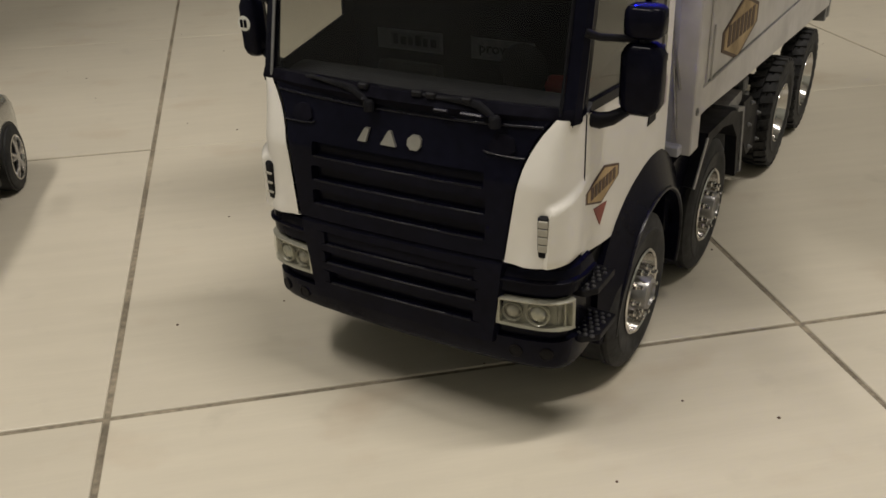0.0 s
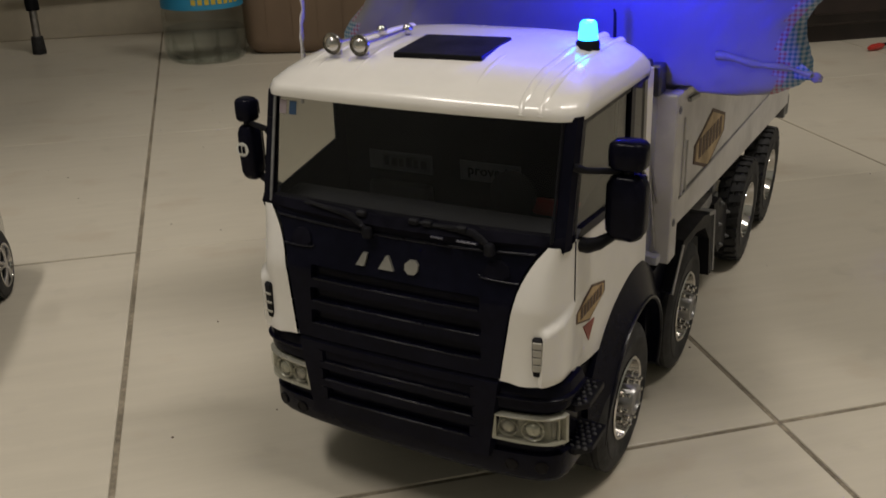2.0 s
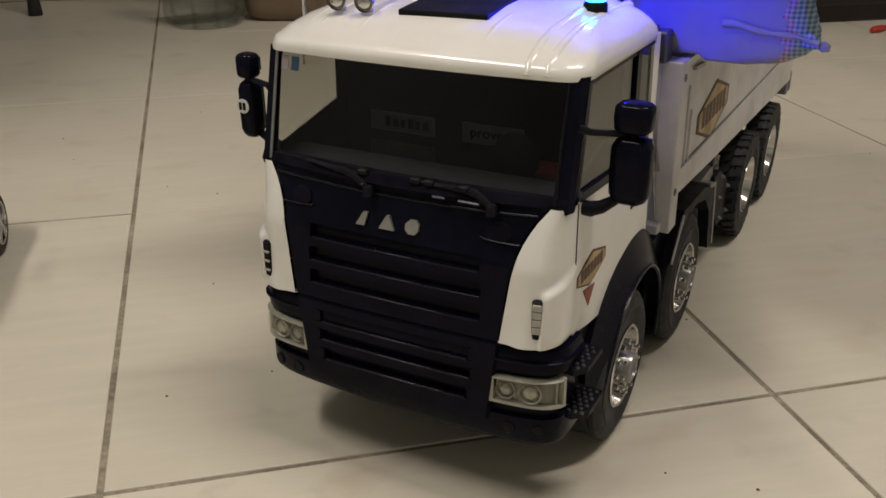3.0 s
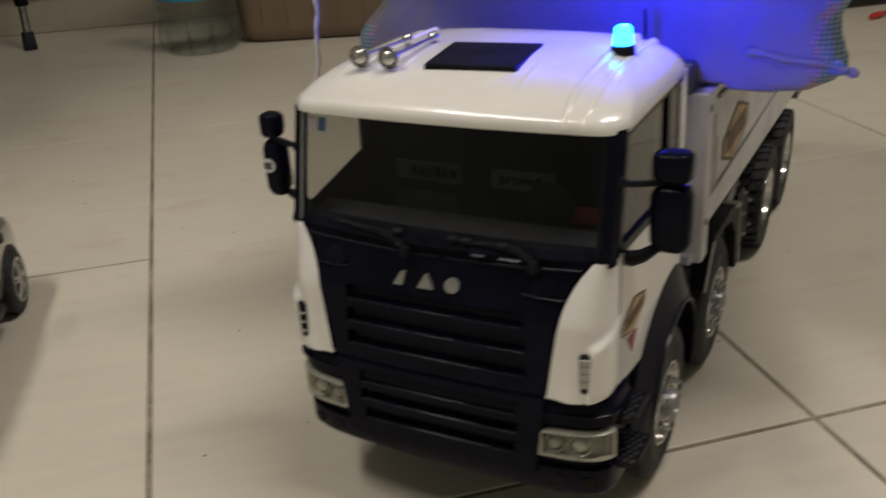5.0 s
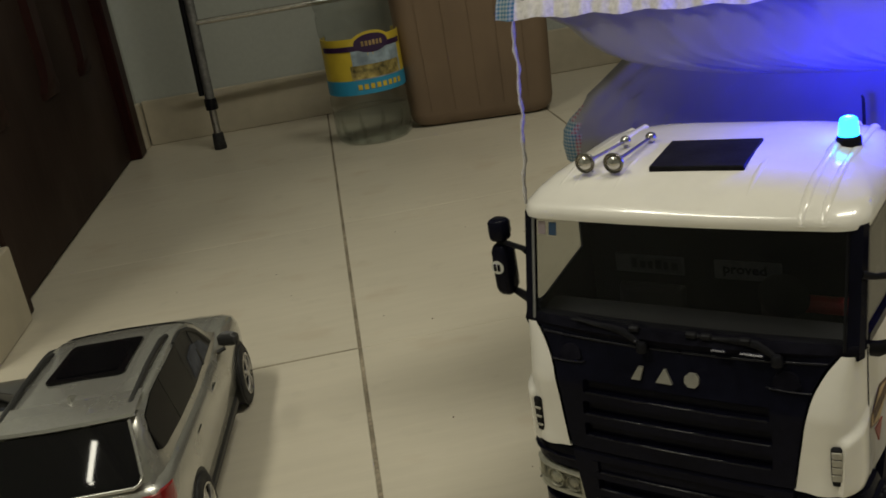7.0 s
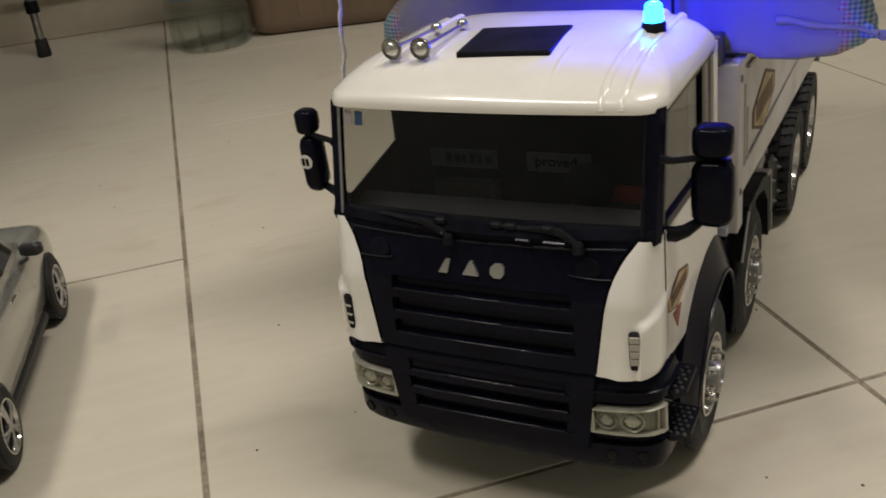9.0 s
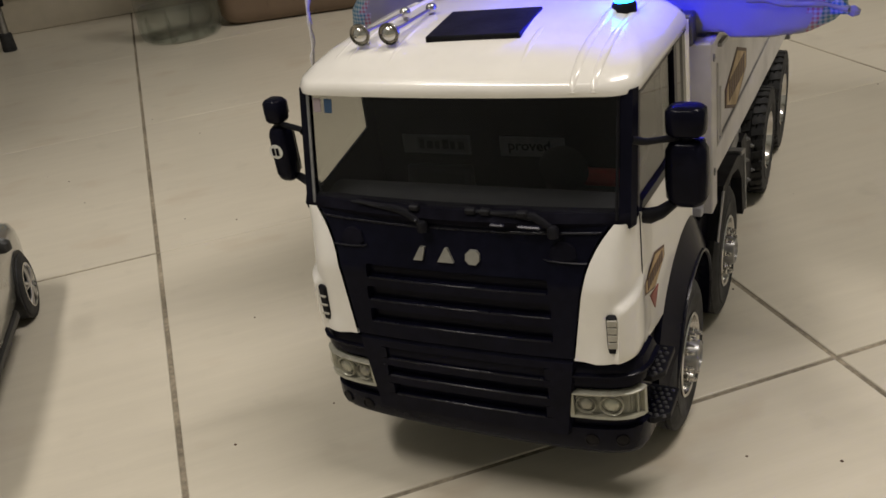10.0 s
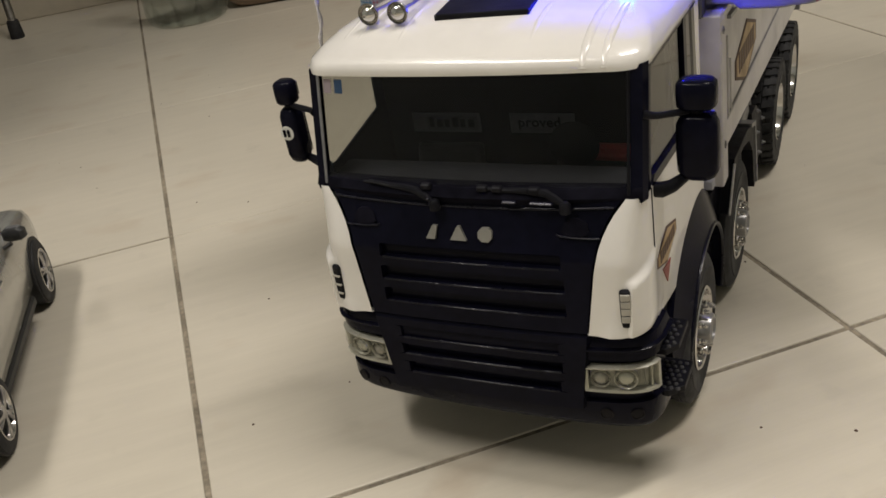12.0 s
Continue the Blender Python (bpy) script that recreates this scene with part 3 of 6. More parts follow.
# the maker's name as three plain silver shapes
for x0, shape in ((-0.0186, "bar"), (-0.0030, "wedge"), (0.0122, "block")):
    if shape == "bar":
        pts = [(-0.0040, -0.0046), (0.0026, -0.0046), (0.0042, 0.0042), (0.0006, 0.0042)]
    elif shape == "wedge":
        pts = [(-0.0058, -0.0046), (0.0058, -0.0046), (0.0010, 0.0044), (-0.0010, 0.0044)]
    else:
        pts = [(0.0048, 0.0020), (0.0026, 0.0044), (-0.0022, 0.0044), (-0.0050, 0.0018), (-0.0050, -0.0020), (-0.0022, -0.0046), (0.0026, -0.0046), (0.0048, -0.0022)]
    y = grille_y(x0, 0.1672) - 0.0005
    b = slab([(x0 + 0.80 * u, 0.1672 + 0.80 * v) for u, v in pts], "y", y - 0.0012, y + 0.001)
    for v in b.verts:
        v.co.y += (v.co.z - 0.1672) * 0.33
    part("emblem_shape", b, SILVER, gr, "silver raised emblem shape")


def corner_panel(sign):
    """The white panel that wraps the cab's front corner, with a swollen lower half."""
    rows = []
    for z in (0.1125, 0.1135, 0.116, 0.118, 0.122, 0.130, 0.138, 0.141, 0.143, 0.1445, 0.146, 0.1475, 0.149, 0.1505, 0.152, 0.1535, 0.157, 0.162, 0.168, 0.174, 0.179, 0.183, 0.1865):
        xi = grille_w(z) - 0.0008
        yf = grille_y(xi, z) - 0.0006
        row = []
        for k in range(19):
            a = radians(90 * k / 18)
            x = xi + (0.0935 - xi) * math.sin(a) ** 0.72
            y = yf + (0.036 - yf) * (1 - math.cos(a)) ** 1.35
            crest = float(np.interp(k, (7, 18), (0.1425, 0.1515)))
            swell = 0.0056 * float(np.interp(z, (0.1125, 0.1145, crest - 0.0008, crest + 0.0020), (0.7, 1, 1, 0)))
            edge = float(np.interp(k, (6.8, 8.0, 12), (0, 0.85, 1)))
            low = 0.0016 * float(np.interp(z, (0.1125, 0.116, 0.121), (1, 0.8, 0))) * float(np.interp(k, (1, 3, 8), (0, 1, 1)))
            nx, ny = math.sin(a) ** 1.5, -math.cos(a) ** 0.8
            off = max(swell * edge * float(np.interp(k, (13, 18), (1, 0.15))), low)
            row.append(Vector((sign * (x + off * nx * 0.6), y + off * ny, z)))
        row.append(Vector((sign * (0.0936 + swell * 0.05), 0.042, z)))
        row.append(Vector((sign * 0.0934, 0.054, z)))
        rows.append(row)
    rows.insert(0, [p + Vector((-sign * 0.004, 0.004, 0.0006)) for p in rows[0]])
    return loft(rows, closed=False, cap=False)


def air_slot(sign):
    """A tall dark slot with pale louvres in the corner panel."""
    m = Matrix.Translation((sign * 0.0842, 0.0072, 0.1297)) @ Matrix.Rotation(radians(sign * 12), 4, "Z")
    frame_ = part("air_slot", box(-0.0030, 0.0030, -0.001, 0.004, -0.0120, 0.0112, 0.0012, 1), MATT, truck, "dark upright air slot with pale louvres")
    frame_.matrix_basis = m
    tall = 0.0040 if sign > 0 else 0.0016
    for k in range(4 if sign > 0 else 3):
        z = -0.0080 + k * (0.0044 if sign > 0 else 0.0058)
        part("louvre", box(-0.0025, 0.0024, -0.0016, 0.0008, z, z + tall, 0.0004, 1), LOUVRE, frame_)


for sg in (1, -1):
    part("corner_panel", corner_panel(sg), WHITE, truck, "white glossy cab corner panel", 50)
    air_slot(sg)

# the roof: loops that draw in towards the top
ROOF = [(0.0930, 0.033, 0.166, 0.012, 0.2470, 0.004), (0.0945, 0.0285, 0.1665, 0.014, 0.2480, 0.005), (0.0950, 0.0275, 0.167, 0.015, 0.2512, 0.006), (0.0942, 0.0300, 0.167, 0.016, 0.2550, 0.006),
        (0.0915, 0.0390, 0.1665, 0.020, 0.2595, 0.006), (0.0870, 0.0480, 0.166, 0.023, 0.2635, 0.007), (0.0810, 0.0585, 0.165, 0.026, 0.2668, 0.008), (0.070, 0.0720, 0.163, 0.030, 0.2692, 0.008), (0.045, 0.092, 0.155, 0.020, 0.2712, 0.004), (0.02, 0.11, 0.14, 0.010, 0.2716, 0.0)]
roof = part("roof", loft([rounded(w, f, r, rad, z, bow) for w, f, r, rad, z, bow in ROOF]), WHITE, truck, "white glossy cab roof with long ribs", 60)


def roof_line(x):
    pts = []
    for w, f, r, rad, z, bow in ROOF[2:8]:
        if w > abs(x) + 0.004:
            corner = max(0.0, abs(x) - (w - rad))
            pts.append(Vector((x, f + rad - math.sqrt(max(0, rad * rad - corner * corner)) + bow * (x / w) ** 2, z)))
    zt = pts[-1].z
    pts += [Vector((x, 0.10, zt + 0.0012)), Vector((x, 0.13, zt + 0.0014)), Vector((x, 0.158, zt + 0.0005))]
    return pts


for x, r, sink, first in ((0.0650, 0.0036, 0.76, 0), (0.0750, 0.0034, 0.76, 0), (-0.0640, 0.0034, 0.86, 2), (-0.0735, 0.0034, 0.86, 2), (0.036, 0.0034, 0.88, 2), (-0.038, 0.0034, 0.88, 2)):
    line = roof_line(x)[first:]
    centre = []
    for i, p in enumerate(line):
        run = line[min(i + 1, len(line) - 1)] - line[max(i - 1, 0)]
        up = Vector((0, -run.z, run.y)).normalized()
        fade = min(1.0, i / 2.0)
        centre.append(p - up * r * (1.04 * (1 - fade) + sink * fade))
    part("roof_rib", tube(centre, r, 24), WHITE, roof, smooth=80)

# windscreen, its frame and the side windows
def ws_y(u, z):
    return 0.0165 + (z - 0.186) * 0.24 + 0.0055 * abs(u) ** 3


screen = part("windscreen", loft([[Vector((u * 0.0880, ws_y(u, z), z)) for u in np.linspace(-1, 1, 25)] for z in (0.187, 0.20, 0.215, 0.23, 0.2495)], closed=False, cap=False), SCREEN, truck, "dark tinted windscreen", 60)
screen.visible_shadow = False
for sg in (1, -1):
    part("pillar", loft([[Vector((sg * 0.0868, ws_y(0.98, z) - 0.0012, z)), Vector((sg * 0.0922, ws_y(1, z) + 0.0002, z)), Vector((sg * 0.0940, ws_y(1, z) + 0.0045, z)), Vector((sg * 0.0934, ws_y(1, z) + 0.0085, z)), Vector((sg * 0.087, ws_y(1, z) + 0.005, z))] for z in (0.184, 0.20, 0.22, 0.25)]), BLACK, truck, smooth=30)
    part("screen_seal", tube([(sg * 0.0858, ws_y(0.97, z) - 0.0012, z) for z in (0.188, 0.21, 0.23, 0.249)], 0.0009, 6), MATT if sg > 0 else GREYMETAL, truck)

ARC = [(0.139 + 0.074 * math.cos(radians(a)), 0.043 + 0.074 * math.sin(radians(a))) for a in range(70, 132, 6)]
door_line = [(0.0345, 0.1865), (0.060, 0.1850), (0.098, 0.1815), (0.1665, 0.1815), (0.1665, 0.114)] + ARC + [(0.062, 0.104), (0.0345, 0.1095)]


def hexagon_sign(x, y0, y1, z0, z1, sign, parent, bars):
    """A gold six-sided badge with a dark rim and upright bars."""
    w, h = y1 - y0, z1 - z0
    six = [(y0, z0 + h * 0.36), (y0 + w * 0.46, z0), (y1, z0 + h * 0.36), (y1, z0 + h * 0.68), (y0 + w * 0.54, z1), (y0, z0 + h * 0.66)]
    c = (y0 + w / 2, z0 + h / 2)
    rim_ = part("badge", slab(six, "x", x - sign * 0.0008, x + sign * 0.0001), BROWN, parent, "gold six-sided badge with dark bars")
    part("badge_field", slab([(c[0] + (u - c[0]) * 0.90, c[1] + (v - c[1]) * 0.88) for u, v in six], "x", x + sign * 0.0001, x + sign * 0.0003), GOLD, rim_)
    for k in range(bars):
        u = y0 + w * (0.12 + 0.76 * (k + 0.5) / bars)
        ww = w * 0.55 / bars
        mid = c[1] + h * 0.03
        b = slab([(u - ww / 2, mid - h * 0.17), (u + ww / 2, mid - h * 0.17), (u + ww / 2, mid + h * 0.17), (u - ww / 2, mid + h * 0.17)], "x", x + sign * 0.0002, x + sign * 0.0005)
        part("bar", b, BROWN, rim_)


for sg in (1, -1):
    d = part("cab_door", slab(door_line, "x", sg * 0.0905, sg * 0.0936), WHITE, truck, "white glossy cab door with gold badge")
    part("door_seam", slab([(0.0340, 0.112), (0.0346, 0.112), (0.0346, 0.186), (0.0340, 0.186)], "x", sg * 0.0934, sg * 0.0939), INNER, d)
    hexagon_sign(sg * 0.0940, 0.036, 0.083, 0.1300, 0.1500, sg, d, 7)
    part("red_triangle", slab([(0.0485, 0.1300), (0.0665, 0.1275), (0.0575, 0.1175)], "x", sg * 0.0930, sg * 0.0941), REDPRINT, d)
    part("door_handle", slab([(0.128, 0.150), (0.142, 0.150), (0.142, 0.172), (0.136, 0.172)], "x", sg * 0.0930, sg * 0.0942), MATT, d)
    part("sticker", slab([(0.146, 0.155), (0.160, 0.155), (0.160, 0.172), (0.146, 0.172)], "x", sg * 0.0930, sg * 0.0940), STICKPINK, d)
    # window surround: sill, header, middle and rear uprights
    sur = slab([(0.036, 0.1860), (0.100, 0.1810), (0.158, 0.1810), (0.158, 0.1855), (0.100, 0.1860), (0.041, 0.1905)], "x", sg * 0.0905, sg * 0.0940)
    slab([(0.044, 0.245), (0.158, 0.245), (0.158, 0.2490), (0.044, 0.2490)], "x", sg * 0.0905, sg * 0.0934, bm=sur)
    slab([(0.122, 0.183), (0.129, 0.183), (0.129, 0.247), (0.122, 0.247)], "x", sg * 0.0905, sg * 0.0938, bm=sur)
    slab([(0.0300, 0.1865), (0.0335, 0.1865), (0.0460, 0.247), (0.0425, 0.247)], "x", sg * 0.0905, sg * 0.0938, bm=sur)
    part("window_frame", sur, BLACK, truck)
    part("rear_pillar", slab([(0.157, 0.1815), (0.1665, 0.1815), (0.1665, 0.2495), (0.154, 0.2495)], "x", sg * 0.0900, sg * 0.0934), WHITE, truck)
    g = part("side_window", slab([(0.032, 0.187), (0.100, 0.184), (0.124, 0.184), (0.124, 0.247), (0.0445, 0.247)], "x", sg * 0.0917, sg * 0.0921), SIDEGLASS, truck)
    g.visible_shadow = False
    part("quarter_panel", slab([(0.127, 0.182), (0.158, 0.182), (0.158, 0.248), (0.127, 0.248)], "x", sg * 0.0910, sg * 0.0918), CARGLASS, truck)

# cab back, floor and what shows inside
part("cab_back", box(-0.0925, 0.0925, 0.161, 0.1672, 0.112, 0.250, 0.001, 1), WHITE, truck)
part("bulkhead", box(-0.0895, 0.0895, 0.106, 0.110, 0.114, 0.247), INNER, truck)
part("headliner", box(-0.088, 0.088, 0.046, 0.106, 0.2450, 0.2468), INNER, truck)
part("cab_floor", box(-0.0895, 0.0895, 0.020, 0.160, 0.112, 0.116), INNER, truck)
part("dashboard", loft([[Vector((x, y, z)) for y, z in ((0.030, 0.150), (0.030, 0.184), (0.040, 0.1880), (0.052, 0.189), (0.060, 0.183), (0.062, 0.150))] for x in (-0.087, -0.05, 0.0, 0.05, 0.087)]), DASH, truck, smooth=40)
lab = part("grey_label", box(-0.0705, -0.025, 0.1052, 0.106, 0.1850, 0.1975, 0.0003, 1), LABELGREY, truck, "dull grey label with a dark printed field")
part("dark_field", box(-0.0605, -0.0262, 0.1049, 0.1053, 0.1864, 0.1961), LABELDARK, lab)
for k in range(6):
    part("bar", box(-0.0590 + k * 0.0052, -0.0558 + k * 0.0052 + 0.0008 * (k % 2), 0.1046, 0.1050, 0.1885, 0.1935 + 0.0012 * (k % 3 == 0)), INNER, lab)
lab = part("grey_label", box(-0.006, 0.034, 0.1052, 0.106, 0.1850, 0.1975, 0.0003, 1), LABELGREY, truck, "dull grey label with dark bold lettering")
part("lettering", words("proved", 0.0088, 0.0003), INNER, lab).matrix_basis = pose(-0.0008, 0.1050, 0.1892, 90) @ Matrix.Diagonal((1.05, 1.0, 1.0, 1))
for x in (-0.045, 0.045):
    seat = part("seat", box(x - 0.024, x + 0.024, 0.072, 0.104, 0.140, 0.158, 0.006), SEATMAT, truck)
    part("backrest", box(x - 0.022, x + 0.022, 0.095, 0.105, 0.150, 0.180, 0.004), SEATMAT, seat)
part("steering_wheel", lathe([(0.0125, -0.001), (0.014, 0.0), (0.0125, 0.001), (0.0118, 0.0)], 24, "y", (0.045, 0.068, 0.194)), MATT, truck, smooth=60)
for sg in (1, -1):
    part("door_lining", slab([(0.034, 0.118), (0.106, 0.118), (0.106, 0.246), (0.0965, 0.246), (0.0955, 0.2055), (0.034, 0.1925)], "x", sg * 0.0875, sg * 0.0890), INNER, truck)
part("red_cloth", box(0.048, 0.080, 0.084, 0.094, 0.176, 0.186, 0.004), INREDMAT, truck, "dark red cloth bundle")

# windscreen stickers, wipers
for x, mm in ((-0.0800, STICKPINK), (-0.0725, STICKBLUE)):
    u = x / 0.0865
    b = slab([(x - 0.0026, 0.238), (x + 0.0026, 0.238), (x + 0.0026, 0.2455), (x - 0.0026, 0.2455)], "y", 0, 0.0003)
    for v in b.verts:
        v.co.y += ws_y(v.co.x / 0.0865, v.co.z) - 0.0008
    part("sticker", b, mm, screen)


def on_glass(x, z, off):
    return Vector((x, ws_y(x / 0.0865, z) - off, z))


def wiper(pivot, elbow, tip):
    """A broad flat arm that bends at an elbow, with a long thin blade on the glass; ends given as (x, z)."""
    p0, p1, p2 = on_glass(*pivot, 0.0055), on_glass(*elbow, 0.0046), on_glass(*tip, 0.0030)
    pts = [p0, p0.lerp(p1, 0.5) + Vector((0, -0.0004, 0.0004)), p1, p1.lerp(p2, 0.25) + Vector((0, 0, 0.0005)), p1.lerp(p2, 0.6), p2]
    widths = (0.0012, 0.0021, 0.0023, 0.0019, 0.0014, 0.0008)
    loops = []
    for i, p in enumerate(pts):
        d = (pts[min(i + 1, 5)] - pts[max(i - 1, 0)]).normalized()
        side = Vector((0, -1, 0.25)).normalized().cross(d).normalized()
        out = d.cross(side).normalized()
        w = widths[i]
        loops.append([p + side * w * u + out * v * 0.0011 for u, v in ((-1, -1), (-0.7, 0.6), (0, 1), (0.7, 0.6), (1, -1))])
    arm = part("wiper", loft(loops), MATT, truck, "black wiper arm and blade", 40)
    part("pivot", lathe([(0.0030, -0.004), (0.0030, 0.0005), (0.002, 0.0018), (0.0003, 0.0018)], 14, "z", p0), MATT, arm, smooth=40)
    a, c = on_glass(tip[0] - 0.004, tip[1] - 0.0012, 0.0012), on_glass(elbow[0] + 0.006, elbow[1] - 0.0030, 0.0012)
    part("blade", tube([a, a.lerp(c, 0.35), a.lerp(c, 0.7), c], [0.0008, 0.0012, 0.0012, 0.0008], 6), MATT, arm, smooth=50)


wiper((0.0560, 0.1850), (0.0455, 0.1905), (0.0110, 0.1915))
wiper((-0.0150, 0.1840), (-0.0265, 0.1895), (-0.0560, 0.1925))
for x, w in ((-0.0185, 0.0012), (0.0270, 0.0040), (0.0440, 0.0062)):
    part("glossy_clip", box(x - w, x + w, 0.0098, 0.0125, 0.1852, 0.1868, 0.0006, 1), EDGECLIP, truck)
for x in (-0.020, 0.012, 0.020, 0.040):
    part("washer_jet", box(x - 0.003, x + 0.003, 0.0125, 0.0165, 0.190, 0.1935, 0.0008, 1), MATT, truck)


def mirror(sign):
    """Two rounded housings on two arms."""
    x = 0.1130 if sign > 0 else -0.1200
    wide, deep = (0.0105, 0.0075) if sign > 0 else (0.0066, 0.0064)
    yy_ = 0.055 if sign > 0 else 0.050
    dz = -0.0045 if sign > 0 else 0.0

    def shell(z0, z1, w, d, y, name, label):
        loops = []
        for k, s in ((0, 0.55), (0.05, 0.8), (0.15, 0.97), (0.5, 1.0), (0.85, 0.97), (0.95, 0.8), (1, 0.55)):
            z = dz + z0 + (z1 - z0) * k
            lp = rounded(w * s, -d * s, d * s, min(w, d) * 0.7 * s, z)
            loops.append([p + Vector((x, y, 0)) for p in lp])
        return part(name, loft(loops), BLACK, truck, label, 50)
    big = shell(0.1875 if sign > 0 else 0.1885, 0.2230, wide, deep, yy_, "mirror", "black double door mirror on two arms")
    part("mirror_glass", box(x - wide * 0.75, x + wide * 0.75, yy_ + deep - 0.0005, yy_ + deep + 0.0003, 0.192 + dz, 0.221 + dz, 0.001, 1), CHROME, big)
    small = shell(0.2250, 0.2410 if sign > 0 else 0.2400, wide * 0.93, deep, yy_, "wide_mirror", "small black upper mirror")
    part("mirror_glass", box(x - wide * 0.65, x + wide * 0.65, yy_ + deep - 0.0005, yy_ + deep + 0.0003, 0.2280 + dz, 0.2375 + dz, 0.001, 1), CHROME, small)
    part("mirror_stem", tube([(x, yy_, 0.222 + dz), (x, yy_, 0.229 + dz)], 0.003, 8), MATT, big)
    part("mirror_arm", tube([(sign * 0.0915, 0.033, 0.226), (sign * 0.097, 0.038, 0.2255 + dz / 2), (x - sign * 0.004, yy_ - 0.002, 0.2245 + dz)], [0.0024, 0.0018, 0.0018], 8), MATT, big, smooth=50)
    part("mirror_arm", tube([(sign * 0.0915, 0.041, 0.1865 + dz), (sign * 0.0965, 0.044, 0.1850 + dz), (sign * 0.1010, 0.048, 0.1855 + dz), (x - sign * 0.003, yy_ + 0.002, 0.1905 + dz)], [0.0040, 0.0042, 0.0036, 0.0022], 10), MATT, big, smooth=50)
    return big


mirror(1)
left_mirror = mirror(-1)
st = part("round_sticker", lathe([(0.0045, 0), (0.0045, 0.0004), (0.0003, 0.0004)], 20, "y", (0, 0, 0)), PALE, left_mirror, "white round sticker with dark bars")
st.matrix_basis = pose(-0.1215, 0.0434, 0.2085)
for k in range(2):
    part("bar", box(-0.0022 + k * 0.0028, -0.0008 + k * 0.0028, -0.0008, 0.0002, -0.0022, 0.0022), INNER, st)

# on the roof: hatch, horns, beacon
hatch_mesh = slab([(-0.0238, 0.0630), (0.0285, 0.0660), (0.0256, 0.1130), (-0.0272, 0.1090)], "z", 0.2650, 0.2707, 0.0008)
for v in hatch_mesh.verts:
    v.co.z += (v.co.y - 0.064) * 0.048
hatch = part("roof_hatch", hatch_mesh, MATT, truck, "black roof hatch panel")
for x, y0, xr, yr in ((-0.0600, 0.0585, -0.0535, 0.102), (-0.0425, 0.0590, -0.0405, 0.110)):
    z = 0.2740
    horn = part("horn", tube([(x, y0 + 0.004, z), (x + (xr - x) * 0.3, y0 + (yr - y0) * 0.3, z), (xr, yr, z + 0.0006)], [0.0016, 0.0012, 0.0011], 12), CHROME, truck, "chrome roof horn trumpet", 50)
    part("horn_bell", lathe([(0.0060, -0.0010), (0.0063, -0.0004), (0.0057, 0.0012), (0.0038, 0.0034), (0.0021, 0.0058), (0.0014, 0.0080)], 24, "y", (x, y0, z), first=False), CHROME, horn, "open chrome trumpet bell", 60)
    part("horn_throat", lathe([(0.0058, -0.0006), (0.0054, 0.0010), (0.0049, 0.0012), (0.0047, 0.0002), (0.0041, -0.0011), (0.0030, -0.0022), (0.0017, -0.0029), (0.0002, -0.0031)], 28, "y", (x, y0, z), first=False), CHROME, horn, "polished chrome dome inside the bell", 60)
    bb = bmesh.new()
    bmesh.ops.create_uvsphere(bb, u_segments=14, v_segments=10, radius=0.0033)
    bmesh.ops.translate(bb, verts=bb.verts, vec=(xr, yr, z + 0.0008))
    part("horn_cap", bb, CHROME, horn, smooth=80)
    for xx, yy in ((x, y0 + 0.005), (xr, yr - 0.001)):
        part("bracket", box(xx - 0.0014, xx + 0.0018, yy, yy + 0.0016, 0.2630, z, 0.0003, 1), STEEL, horn)

beacon = part("beacon_base", lathe([(0.0066, -0.0045), (0.0066, 0.002), (0.0055, 0.0035), (0.0003, 0.0035)], 20, "z", (0.0705, 0.1130, 0.2705)), MATT, truck, "black beacon base with glowing blue dome", 40)
part("beacon_dome", lathe([(0.0052, 0.0035), (0.0051, 0.0080), (0.0044, 0.0128), (0.0032, 0.0139), (0.0003, 0.0141)], 20, "z", (0.0705, 0.1130, 0.2705)), BLUEDOME, beacon, "glowing blue dome", 40)
part("thin_pipe", tube([(0.0660, 0.1750, 0.225), (0.0660, 0.1750, 0.268), (0.0658, 0.1748, 0.2790), (0.0652, 0.1742, 0.2815)], [0.0011, 0.0010, 0.0009, 0.0006], 8), MATT, truck, "thin dark upright pipe", 60)

# steps behind the bumper
for sg in (1, -1):
    for z, x1 in ((0.0935, 0.1040), (0.0655, 0.1060)):
        st_ = part("step", slab([(0.070, 0.026), (0.0985, 0.026), (x1, 0.033), (x1, 0.057), (0.070, 0.060)], "z", z - 0.004, z, 0.0006), MATT, truck, "black cab step with raised tread")
        if sg < 0:
            st_.matrix_basis = Matrix.Diagonal((-1, 1, 1, 1))
        tread = bmesh.new()
        for i in range(8):
            for j in range(7):
                cx, cy = 0.0765 + i * 0.0038 + (0.0019 if j % 2 else 0.0), 0.0290 + j * 0.0040
                if cx < x1 - 0.0022:
                    lathe([(0.0014, -0.0002), (0.0012, 0.0006), (0.0006, 0.0011), (0.0001, 0.0012)], 7, "z", (cx, cy, z), tread)
        tagged(part("tread_bumps", tread, TREAD, st_), kind="stuff")
    part("step_panel", slab([(0.040, 0.052), (0.070, 0.056), (0.076, 0.098), (0.040, 0.100)], "x", sg * 0.084, sg * 0.090), MATT, truck)


